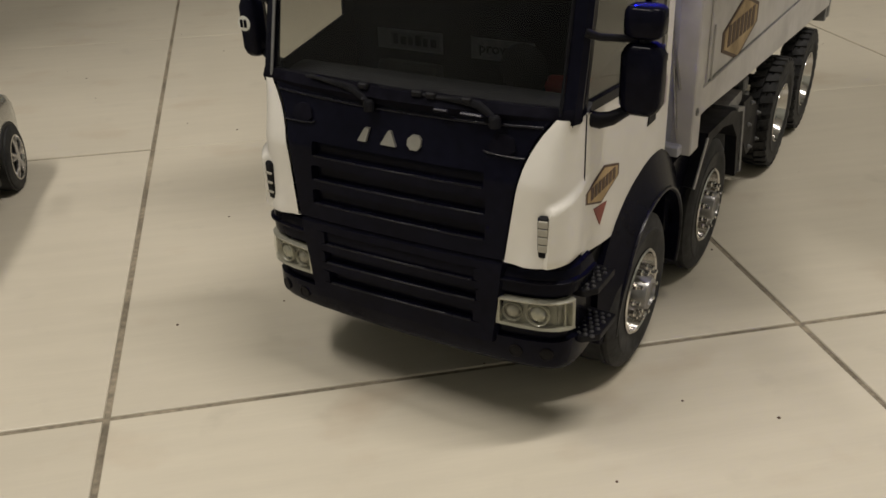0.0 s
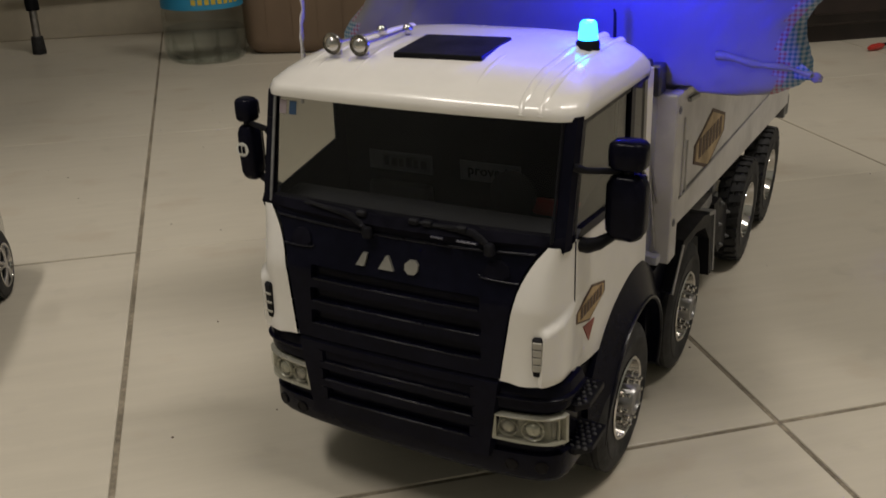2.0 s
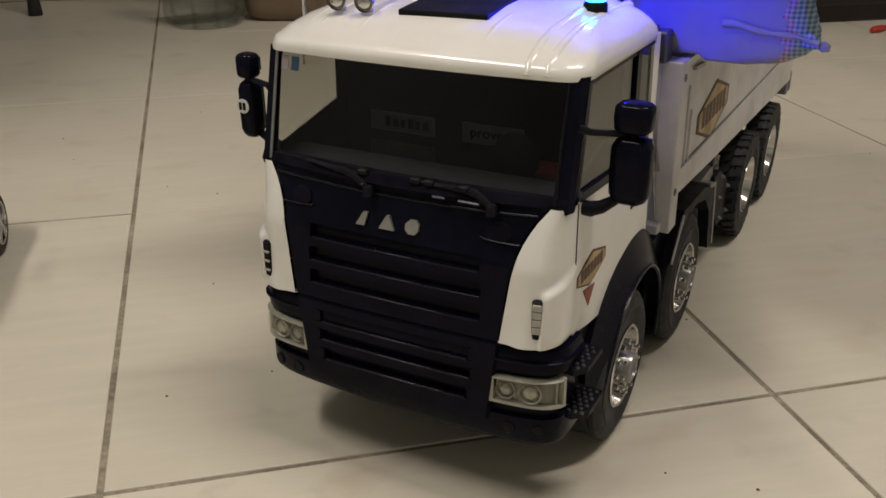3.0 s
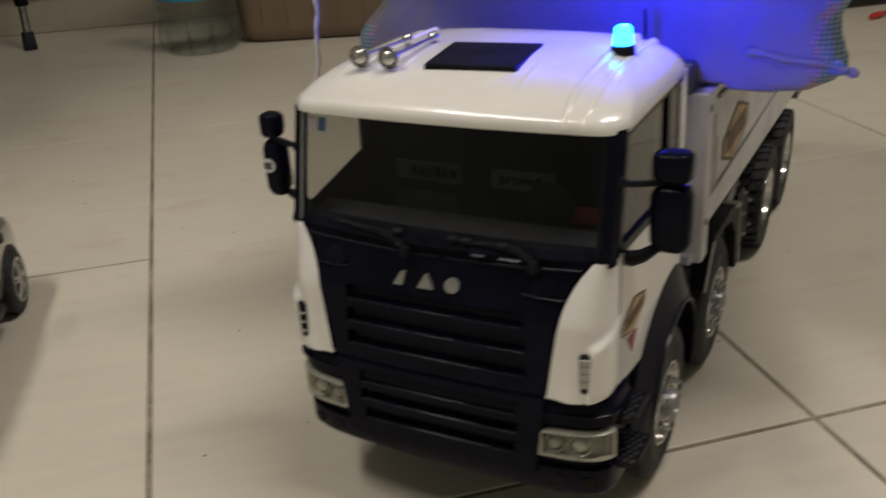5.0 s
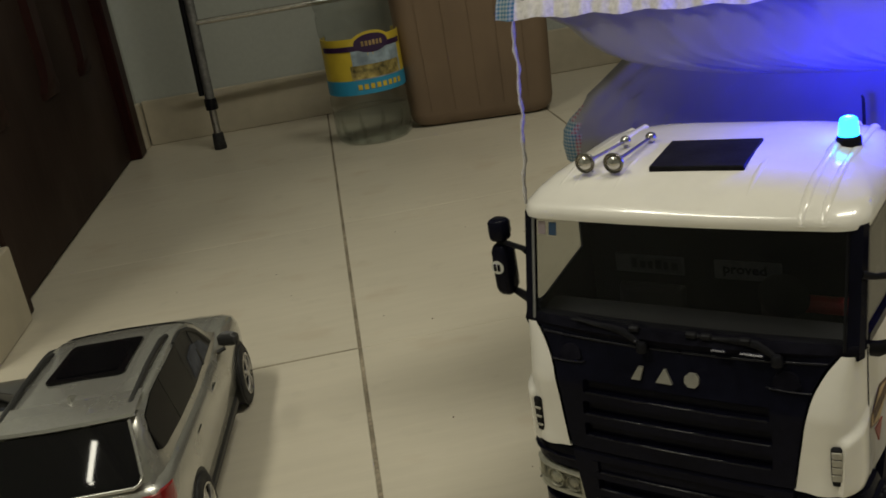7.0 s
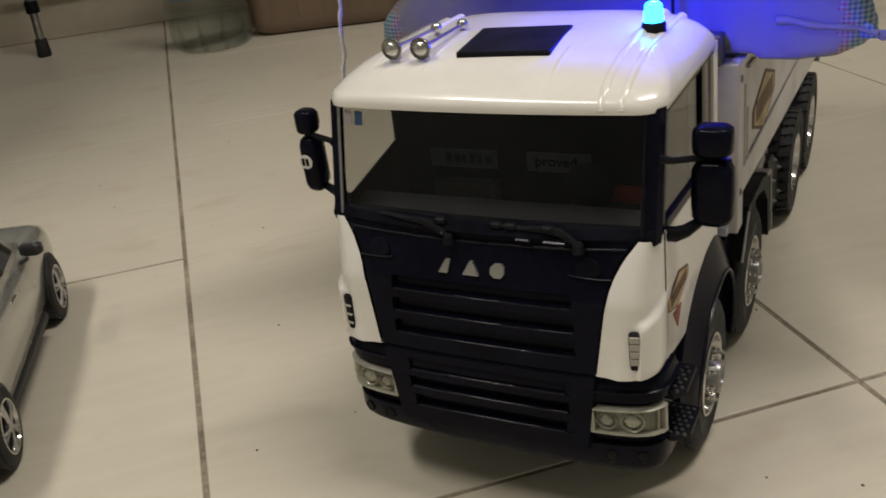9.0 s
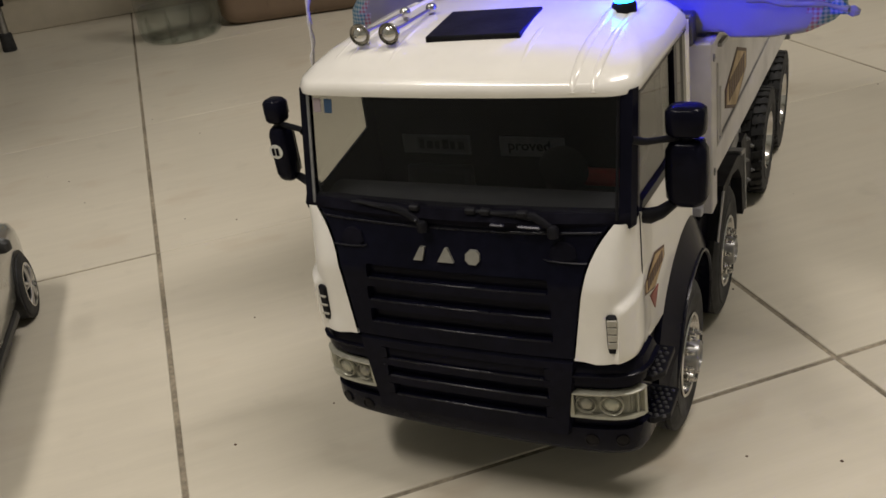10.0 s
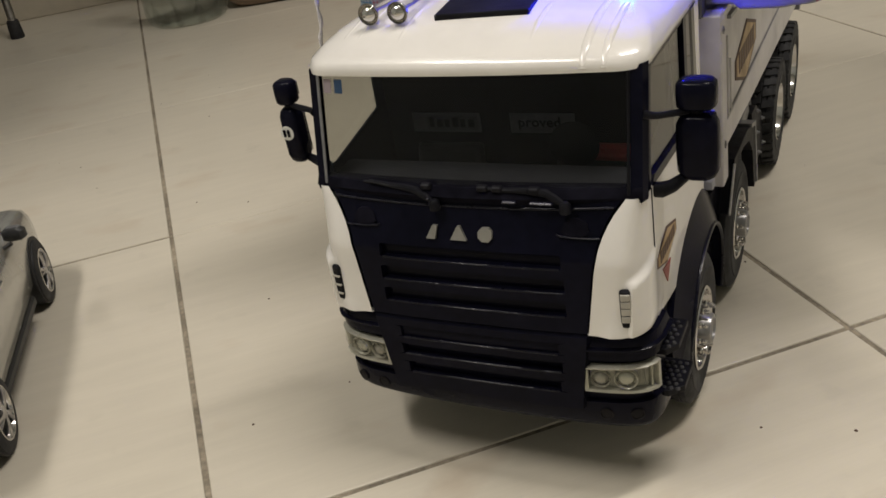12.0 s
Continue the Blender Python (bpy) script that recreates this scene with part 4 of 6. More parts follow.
# mudguards
def arch(sg):
    """The flared arch over the front wheel: its lip stands proud of the door, its upper edge lies on the cab."""
    yc, zc, n = 0.139, 0.043, 36
    rows, lip = [], []
    for k in range(n + 1):
        a = -12 + 198 * k / n
        r0 = 0.0600
        r1 = float(np.interp(a, (-12, 37, 76, 104, 130, 155, 186), (0.0660, 0.0760, 0.0850, 0.0830, 0.0850, 0.0860, 0.0720)))
        out = float(np.interp(a, (-12, 30, 90, 150, 186), (0.0965, 0.0990, 0.1010, 0.1010, 0.0985)))
        c, w = math.cos(radians(a)), math.sin(radians(a))
        ring = ((0.060, r0 + 0.0030), (out - 0.004, r0 + 0.0012), (out, r0), (out + 0.0006, r0 + 0.0016), (out - 0.0006, r0 + 0.0040), (0.0948, r1 - 0.0030), (0.0938, r1), (0.060, r1))
        rows.append([Vector((sg * x, yc + r * c, zc + r * w)) for x, r in ring])
        lip.append(Vector((sg * (out + 0.0004), yc + (r0 + 0.0014) * c, zc + (r0 + 0.0014) * w)))
    o = part("mudguard", loft(rows), BLACK, truck, "black glossy flared mudguard over the wheel", 40)
    part("mudguard_lip", tube(lip, 0.0013, 6), EDGEBLACK, o, smooth=60)


def fender(sg):
    """The angular guard over the second wheel."""
    shape = [(0.2165, 0.0785), (0.241, 0.1055), (0.244, 0.1085), (0.305, 0.1060), (0.336, 0.0985), (0.345, 0.042), (0.338, 0.042), (0.330, 0.078), (0.312, 0.094), (0.284, 0.1005), (0.256, 0.1005), (0.240, 0.094), (0.224, 0.0745)]
    o = part("mudguard", slab(shape, "x", sg * 0.058, sg * 0.1003), MATT, truck, "black angular mudguard over the second wheel", 30)
    part("edge_strip", tube([(sg * 0.1006, 0.2160, 0.0778), (sg * 0.1006, 0.2410, 0.1062)], 0.0010, 6), STEEL, o)
    part("back_plate", slab([(0.322, 0.1040), (0.3435, 0.0985), (0.353, 0.042), (0.348, 0.042), (0.3385, 0.0962), (0.322, 0.1005)], "x", sg * 0.072, sg * 0.1012), GREYMETAL, o, "dull grey back plate")


for sg in (1, -1):
    arch(sg)
    fender(sg)

# frame, axles and side boxes
for sg in (1, -1):
    part("frame_rail", box(sg * 0.024, sg * 0.032, 0.06, 0.695, 0.052, 0.080), MATT, truck)
    part("side_box", slab([(0.178, 0.060), (0.222, 0.060), (0.250, 0.098), (0.250, 0.1045), (0.178, 0.1045)], "x", sg * 0.050, sg * 0.0930), BLACK, truck, "black side box behind the cab")
    part("bracket_plate", slab([(0.318, 0.102), (0.372, 0.102), (0.374, 0.094), (0.354, 0.089), (0.350, 0.055), (0.332, 0.055), (0.328, 0.088), (0.318, 0.092)], "x", sg * 0.066, sg * 0.0915), GREYMETAL, truck, "grey metal bracket")
    plate_ = part("side_plate", slab([(0.372, 0.092), (0.396, 0.091), (0.430, 0.071), (0.434, 0.037), (0.402, 0.037), (0.383, 0.056)], "x", sg * 0.0880, sg * 0.0940), MATT, truck, "dark metal side plate with bright bolts")
    for yy, zz in ((0.400, 0.084), (0.427, 0.067), (0.431, 0.042), (0.406, 0.043), (0.396, 0.066)):
        part("bolt", lathe([(0.0020, sg * 0.0938), (0.0020, sg * 0.0952), (0.0012, sg * 0.0955), (0.0011, sg * 0.0970), (0.0003, sg * 0.0972)], 8, "x", (0, yy, zz)), GREYMETAL, plate_)
    part("side_tank", lathe([(0.013, 0.356), (0.0145, 0.359), (0.0145, 0.428), (0.013, 0.431)], 20, "y", (sg * 0.064, 0, 0.076)), MATT, truck, smooth=40)
    for k, (yy, zz) in enumerate(((0.368, 0.066), (0.386, 0.078), (0.402, 0.064), (0.420, 0.080), (0.385, 0.093), (0.412, 0.095))):
        part("fitting", box(sg * 0.070, sg * 0.086, yy - 0.0065, yy + 0.0065, zz - 0.0055, zz + 0.0055, 0.001, 1), GREYMETAL if k % 2 == 1 else MATT, truck)
part("cross_member", box(-0.06, 0.06, 0.20, 0.206, 0.07, 0.10), MATT, truck)
part("engine_block", box(-0.03, 0.03, 0.05, 0.18, 0.05, 0.11, 0.004, 1), MATT, truck)
for y in (0.1185, 0.2630, 0.489, 0.605):
    part("axle", tube([(-0.088, y, 0.043), (0.088, y, 0.043)], 0.006, 10), MATT, truck)


def tyre_mesh(lugs, size):
    r = 0.0440 if not lugs else size
    prof = [(0.0262, -0.0098), (0.030, -0.0112), (0.036, -0.0116), (r - 0.0040, -0.0110), (r - 0.0020, -0.0098), (r, -0.0080), (r, -0.0052), (r - 0.0012, -0.0048), (r - 0.0012, -0.0040), (r, -0.0036),
            (r, -0.0006), (r - 0.0012, -0.0003), (r - 0.0012, 0.0003), (r, 0.0006), (r, 0.0036), (r - 0.0012, 0.0040), (r - 0.0012, 0.0048), (r, 0.0052), (r, 0.0080),
            (r - 0.0020, 0.0098), (r - 0.0040, 0.0110), (0.0375, 0.0113), (0.0370, 0.0119), (0.0350, 0.0119), (0.0345, 0.0115), (0.030, 0.0112), (0.0262, 0.0098)]
    if not lugs:
        prof = [(0.0262 + (q - 0.0262) * (size - 0.0262) / (r - 0.0262), h - 0.0075 if h < -0.0005 else h) for q, h in prof]
    if lugs:
        prof = [(q - 0.0018 if q > r - 0.0025 else q, h) for q, h in prof]
    loops = [[Vector((h, q * math.cos(a), q * math.sin(a))) for a in (2 * math.pi * k / 48 for k in range(48))] for q, h in prof]
    b = loft(loops, cap=False)
    t = bmesh.new()
    if lugs:
        for k in range(30):
            for s in (-1, 1):
                lug = box(0.0006, 0.0108, -0.0030, 0.0030, r - 0.0026, r)
                for v in lug.verts:
                    v.co.y += 0.0024 * (v.co.x / 0.01) * s
                    v.co.x *= s
                    if abs(v.co.x) > 0.009:
                        v.co.z -= 0.0009
                bmesh.ops.rotate(lug, verts=lug.verts, matrix=Matrix.Rotation(2 * math.pi * (k + (0.5 if s > 0 else 0)) / 30, 3, "X"))
                merge(t, lug)
    return b, t


def wheel(x, y, sign, rear, first, size=0.0440):
    """A wheel whose outer side looks towards +x; sign turns it."""
    m = pose(x, y, size, random.uniform(0, 40), 0, 0 if sign > 0 else 180)
    if first:
        tyre = same(first, "wheel", m, truck)
        for c in first.children:
            same(c, c.name.split(".")[0], c.matrix_basis.copy(), tyre)
        return tyre
    body_, tread_ = tyre_mesh(rear, size)
    tyre = part("wheel", body_, RUBBER, truck, "black rubber tyre with lugs on chrome rim" if rear else "black rubber tyre on chrome rim", 35)
    tyre.matrix_basis = m
    if rear:
        tagged(part("tread", tread_, RUBBER, tyre), kind="stuff")
        prof = [(0.0270, 0.0100), (0.0268, 0.0110), (0.0258, 0.0112), (0.0250, 0.0095), (0.0240, 0.0040), (0.0225, -0.0030), (0.0200, -0.0050), (0.0130, -0.0052), (0.0105, -0.0040), (0.0095, 0.0040), (0.0080, 0.0060), (0.0003, 0.0062)]
        ring, far = 0.0160, -0.0048
    else:
        prof = [(0.0270, 0.0098), (0.0274, 0.0112), (0.0264, 0.0120), (0.0252, 0.0112), (0.0244, 0.0070), (0.0232, 0.0040), (0.0215, 0.0036), (0.0205, 0.0050), (0.0190, 0.0056)]
        ring, far = 0.0158, 0.0084
        part("disc", lathe([(0.0198, 0.0044), (0.0190, 0.0066), (0.0180, 0.0078), (0.0132, 0.0080), (0.0114, 0.0086), (0.0106, 0.0140), (0.0098, 0.0168), (0.0072, 0.0176), (0.0066, 0.0160), (0.0003, 0.0162)], 36, "x"), DISC, tyre, "dull steel wheel disc and hub", 28)
    part("rim", lathe(prof, 40, "x", first=False), CHROME, tyre, "bright chrome rim", 28)
    nut = None
    for k in range(10):
        a = 2 * math.pi * k / 10
        mm = Matrix.Translation((far, ring * math.cos(a), ring * math.sin(a)))
        if nut is None:
            nut = part("wheel_nut", lathe([(0.0022, -0.001), (0.0022, 0.0036), (0.0016, 0.0042), (0.0014, 0.0074), (0.0003, 0.0080)], 6, "x"), CHROME, tyre)
            nut.matrix_basis = mm
        else:
            same(nut, "wheel_nut", mm, tyre)
    return tyre


front = wheel(0.0895, 0.1185, 1, False, None, 0.0490)
wheel(-0.0895, 0.1185, -1, False, front, 0.0490)
wheel(0.0895, 0.2630, 1, False, front, 0.0490)
wheel(-0.0895, 0.2630, -1, False, front, 0.0490)
back = wheel(0.0918, 0.489, 1, True, None, 0.0508)
for x, y, sg in ((0.0918, 0.605, 1), (-0.0918, 0.489, -1), (-0.0918, 0.605, -1)):
    wheel(x, y, sg, True, back, 0.0508)

# dump body
BX = 0.098
bed = part("dump_body", box(-BX + 0.014, BX - 0.014, 0.206, 0.700, 0.108, 0.114), BEDPAINT, truck, "dull white metal dump body with gold badge")
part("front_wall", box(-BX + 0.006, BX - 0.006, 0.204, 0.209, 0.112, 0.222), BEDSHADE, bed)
part("tail_gate", box(-BX + 0.006, BX - 0.006, 0.694, 0.699, 0.114, 0.205), BEDPAINT, bed)
for sg in (1, -1):
    part("side_wall", slab([(0.206, 0.138), (0.700, 0.116), (0.700, 0.200), (0.640, 0.216), (0.206, 0.224)], "x", sg * (BX - 0.004), sg * BX), BEDPAINT, bed)
    part("bottom_rail", slab([(0.2165, 0.1300), (0.316, 0.1238), (0.569, 0.1100), (0.702, 0.1028), (0.702, 0.1390), (0.460, 0.1430), (0.2165, 0.1475)], "x", sg * (BX - 0.016), sg * (BX + 0.0016), 0.0006), BEDPAINT, bed, "tapered bottom rail")
    part("seam", slab([(0.236, 0.1472), (0.460, 0.1431), (0.695, 0.1392), (0.695, 0.1400), (0.460, 0.1440), (0.236, 0.1482)], "x", sg * (BX - 0.001), sg * (BX + 0.0010)), GREYMETAL, bed)
    part("corner_post", box(*sorted((sg * (BX - 0.012), sg * (BX + 0.0018))), 0.203, 0.2205, 0.1060, 0.2240, 0.0008, 1), BEDPAINT, bed)
    part("post_cap", box(*sorted((sg * (BX - 0.018), sg * (BX - 0.009))), 0.200, 0.214, 0.2230, 0.2430, 0.0012, 1), DARKSTEEL, bed)
    part("hinge_pin", lathe([(0.0034, 0.222), (0.0034, 0.246), (0.0026, 0.2485), (0.0003, 0.249)], 14, "z", (sg * (BX - 0.016), 0.1935, 0)), DARKSTEEL, bed, smooth=40)
    for yy, zz in ((0.2310, 0.203), (0.2415, 0.184)):
        part("rib", box(*sorted((sg * BX, sg * (BX + 0.0014))), yy, yy + 0.0013, 0.146, zz, 0.0004, 1), BEDPAINT, bed)
    part("top_rail", slab([(0.2165, 0.2190), (0.640, 0.2110), (0.640, 0.2160), (0.2165, 0.2240)], "x", sg * (BX - 0.005), sg * (BX + 0.0020)), BEDPAINT, bed)
    part("catch", slab([(0.236, 0.2125), (0.262, 0.2105), (0.262, 0.2130), (0.236, 0.2150)], "x", sg * BX, sg * (BX + 0.0025)), GREYMETAL, bed)
    for zz in (0.1345, 0.2130):
        part("screw", lathe([(0.0026, 0), (0.0026, sg * 0.0008), (0.0012, sg * 0.0009), (0.0012, sg * 0.0002), (0.0003, sg * 0.0002)], 12, "x", (sg * (BX + 0.0018), 0.2098, zz)), GREYMETAL, bed)
    hexagon_sign(sg * (BX + 0.0004), 0.264, 0.364, 0.1440, 0.1885, sg, bed, 7)
    part("tail_bracket", box(*sorted((sg * (BX - 0.003), sg * (BX + 0.002))), 0.700, 0.708, 0.090, 0.112, 0.001, 1), GREYMETAL, bed)
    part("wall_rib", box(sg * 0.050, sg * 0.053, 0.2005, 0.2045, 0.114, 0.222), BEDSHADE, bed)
    part("brace", tube([(sg * 0.090, 0.2025, 0.116), (sg * 0.080, 0.2025, 0.215)], 0.0010, 6), STEEL, bed)
    part("brace", tube([(sg * 0.076, 0.2025, 0.216), (sg * 0.090, 0.2025, 0.150)], 0.0010, 6), STEEL, bed)
    part("ram_rod", tube([(sg * 0.082, 0.1960, 0.108), (sg * 0.082, 0.1960, 0.236)], 0.0014, 8), STEEL, bed)
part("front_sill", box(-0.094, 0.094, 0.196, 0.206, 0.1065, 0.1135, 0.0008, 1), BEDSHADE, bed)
part("rear_bracket", box(0.086, 0.099, 0.690, 0.696, 0.088, 0.104, 0.001, 1), GREYMETAL, truck, "small grey rear bracket")

def lean(whole, angle, height):
    """The body leans a little to its left on its springs; wheels and axles stay upright."""
    turn = Matrix.Translation((0, 0, height)) @ Matrix.Rotation(angle, 4, "Y") @ Matrix.Translation((0, 0, -height))
    for ob in whole.children:
        if ob.name.split(".")[0] not in ("wheel", "axle"):
            ob.matrix_basis = turn @ ob.matrix_basis


lean(truck, -0.020, 0.085)

blue = bpy.data.lights.new("beacon_light", "POINT")
blue.energy, blue.color, blue.shadow_soft_size = 1.45, (0.004, 0.006, 1.0), 0.004
bl = new("beacon_light", blue)
bl.matrix_world = pose(0.1702, -0.0311, 0, 0, 0, -42.2) @ Matrix.Translation((0.0665, 0.1230, 0.2905))

# ---- the sack in the dump body ----
sack = thing("plastic_sack", pose(0.172, -0.0328, 0, 0, 0, -42.2), "milky white plastic sack with gingham corners in truck bed", "bag")

# height, left and right end, front and back
LOW = [(0.203, -0.070, 0.070, 0.240, 0.55), (0.214, -0.090, 0.088, 0.226, 0.56), (0.2265, -0.094, 0.092, 0.222, 0.57), (0.2285, -0.104, 0.100, 0.219, 0.575), (0.2295, -0.150, 0.140, 0.217, 0.575), (0.2320, -0.162, 0.154, 0.216, 0.575), (0.2370, -0.167, 0.164, 0.216, 0.575), (0.2440, -0.169, 0.172, 0.215, 0.575),
       (0.2520, -0.166, 0.171, 0.214, 0.575), (0.2580, -0.160, 0.168, 0.213, 0.575), (0.2680, -0.149, 0.165, 0.212, 0.57), (0.2750, -0.143, 0.166, 0.211, 0.57), (0.2830, -0.135, 0.170, 0.210, 0.57), (0.2900, -0.127, 0.176, 0.209, 0.57), (0.3000, -0.114, 0.188, 0.207, 0.57), (0.3080, -0.106, 0.193, 0.207, 0.57), (0.3140, -0.070, 0.160, 0.215, 0.55)]
HIGH = [(0.2905, 0.000, 0.120, 0.206, 0.54), (0.2915, -0.018, 0.150, 0.199, 0.56), (0.2935, -0.037, 0.175, 0.194, 0.57), (0.2985, -0.069, 0.186, 0.190, 0.57), (0.3050, -0.100, 0.194, 0.188, 0.575), (0.3114, -0.116, 0.198, 0.187, 0.58), (0.3186, -0.128, 0.202, 0.187, 0.585), (0.3320, -0.144, 0.205, 0.187, 0.585),
        (0.3450, -0.176, 0.205, 0.188, 0.585), (0.3650, -0.198, 0.203, 0.189, 0.58), (0.3900, -0.195, 0.193, 0.194, 0.57), (0.4180, -0.165, 0.148, 0.210, 0.55), (0.4400, -0.112, 0.098, 0.240, 0.52), (0.4520, -0.050, 0.040, 0.300, 0.46)]


def outline(xl, xr, yf, yb, rad, n):
    """Even points round a rectangle with rounded corners, each with its outward normal."""
    w, d = xr - xl - 2 * rad, yb - yf - 2 * rad
    q = math.pi * rad / 2
    sides = (("edge", w, (xl + rad, yf), (1, 0), (0, -1)), ("turn", q, (xr - rad, yf + rad), -90, 0), ("edge", d, (xr, yf + rad), (0, 1), (1, 0)), ("turn", q, (xr - rad, yb - rad), 0, 0),
             ("edge", w, (xr - rad, yb), (-1, 0), (0, 1)), ("turn", q, (xl + rad, yb - rad), 90, 0), ("edge", d, (xl, yb - rad), (0, -1), (-1, 0)), ("turn", q, (xl + rad, yf + rad), 180, 0))
    total = 2 * (w + d) + 4 * q
    out = []
    for i in range(n):
        left = total * i / n
        for kind, length, at, go, face in sides:
            if left <= length:
                if kind == "edge":
                    out.append((at[0] + go[0] * left, at[1] + go[1] * left, face[0], face[1]))
                else:
                    a = radians(go + 90 * left / length)
                    out.append((at[0] + rad * math.cos(a), at[1] + rad * math.sin(a), math.cos(a), math.sin(a)))
                break
            left -= length
    return out


def sack_rows(levels):
    """One cushion of the sack, its skin creased; the lower one hangs over the bed's sides."""
    rows = []
    for z, xl, xr, yf, yb in levels:
        row = []
        for x, y, c, s in outline(xl, xr, yf, yb, 0.014, 320):
            w = noise.noise(Vector((x * 14, y * 14, z * 22))) * 0.003 + noise.noise(Vector((x * 60, y * 60, z * 14 + 3))) * 0.0020
            crease = 1 - abs(noise.noise(Vector((x * 34 + 40 * z, y * 34, z * 16 - 2))))
            w += 0.0026 * max(0.0, crease - 0.80) / 0.2
            if z < 0.2300:
                w *= 0.3
            low = max(0.0, 1 - abs(z - 0.234) / 0.03)
            sag = 0.004 * low if x > 0.103 else 0.016 * low if x < -0.106 else 0.0
            side = 0.100
            if abs(x) > side:
                deep = 0.11 if levels is LOW else 0.30
                x = math.copysign(side + (abs(x) - side) * max(0.12, 1 - max(0.0, y - yf - 0.012) / deep), x)
            row.append(Vector((x + w * c * 0.7, y + w * s, z + 0.25 * w - sag)))
        rows.append(row)
    return rows


def sack_piece(kind):
    """The sack's skin in the white middle, a thin pink band or a gingham end."""
    b = loft(sack_rows(LOW))
    loft(sack_rows(HIGH), bm=b)
    for f in b.faces[:]:
        c = f.calc_center_median()
        here = "middle"
        if c.y < 0.36:
            start = float(np.interp(c.z, (0.236, 0.264, 0.280, 0.298, 0.335), (0.153, 0.152, 0.157, 0.164, 0.175)))
            if c.x > start and 0.228 < c.z < 0.350:
                here = "band_right" if c.x < start + 0.0065 else "end_right"
            elif c.x < -0.1500 and c.z < 0.285:
                here = "band_left" if c.x > -0.1535 else "end_left"
            elif c.x < -0.176 and c.z > 0.33:
                here = "upper_left"
        if here != kind:
            b.faces.remove(f)
    for v in [v for v in b.verts if not v.link_faces]:
        b.verts.remove(v)
    return b


part("body", sack_piece("middle"), BAG, sack, smooth=80)
for side in ("left", "right"):
    part("pink_band", sack_piece("band_" + side), PINK, sack, "pink gingham band", smooth=80)
    part("gingham_end", sack_piece("end_" + side), GINGHAM, sack, "blue and white gingham end", smooth=80)
part("gingham_shoulder", sack_piece("upper_left"), GINGHAM, sack, "blue and white gingham shoulder", smooth=80)


def ear(points, radii, flat, mm, name):
    """A gathered corner: a flattened, creased tube."""
    loops = []
    pts = [Vector(p) for p in points]
    for i, p in enumerate(pts):
        d = (pts[min(i + 1, len(pts) - 1)] - pts[max(i - 1, 0)]).normalized()
        a = d.cross(Vector((0, 1, 0.15))).normalized()
        c = d.cross(a).normalized()
        lp = []
        for k in range(28):
            t = 2 * math.pi * k / 28
            cr = 1 + 0.10 * math.sin(5 * t + i) + 0.06 * math.sin(9 * t)
            lp.append(p + radii[i] * cr * (math.cos(t) * a + flat * math.sin(t) * c))
        loops.append(lp)
    return part(name, loft(loops), mm, sack, "gathered gingham corner", 80)


ear([(0.150, 0.228, 0.247), (0.162, 0.219, 0.246), (0.169, 0.215, 0.2445), (0.1755, 0.213, 0.243)], [0.0085, 0.0070, 0.0045, 0.0020], 0.6, GINGHAM, "corner")
ear([(0.173, 0.213, 0.2437), (0.177, 0.2125, 0.243), (0.1805, 0.212, 0.2422)], [0.002, 0.0034, 0.0018], 0.35, BAG, "corner_tip")
hem = [Vector((0.116 + 0.0058 * k, 0.2115 + 0.0001 * k + 0.0008 * math.sin(k * 1.7), 0.2520 - 0.0007 * k + 0.0008 * math.sin(k * 1.1))) for k in range(11)]
part("twisted_hem", tube(hem, [0.0026 - 0.00013 * k + 0.0005 * math.sin(k * 2.1) for k in range(11)], 8), BAG, sack, smooth=80)


def flap(x0, x1, mm, name, n):
    """The mouth's loose hem, a ruffled strip that hangs in front of the upper cushion."""
    rows = []
    for dz, dy in ((0.020, 0.004), (0.010, -0.001), (0.0, -0.004), (0.0, -0.0015), (0.010, 0.002), (0.018, 0.006)):
        row = []
        for k in range(n + 1):
            x = x0 + (x1 - x0) * k / n
            ruffle = 0.0012 * math.sin(x * 210) + 0.0009 * math.sin(x * 430 + 1)
            row.append(Vector((x, 0.186 + dy + ruffle * (1.2 if dz < 0.012 else 0.4), 0.3405 + dz + 0.0010 * math.sin(x * 150) + 0.010 * max(0.0, x + 0.06))))
        rows.append(row)
    return part(name, loft(rows, closed=False, cap=False), mm, sack, "ruffled hem of the sack's mouth", 80)


flap(-0.178, 0.030, CORDMAT, "mouth_hem", 80)
flap(-0.193, -0.178, GINGHAM, "hem_corner", 10)
cord_pts = [Vector((-0.189 - 0.009 * k / 30 + 0.0009 * math.sin(k * 0.9) + 0.003 * math.sin(math.pi * k / 30), 0.1985 + 0.0006 * math.sin(k * 1.7), 0.347 - 0.155 * k / 30)) for k in range(31)]
cord = part("cord", tube(cord_pts, [0.0016 + 0.0005 * math.sin(k * 2.3) for k in range(31)], 8), CORDMAT, sack, "twisted white cord hanging down", 80)

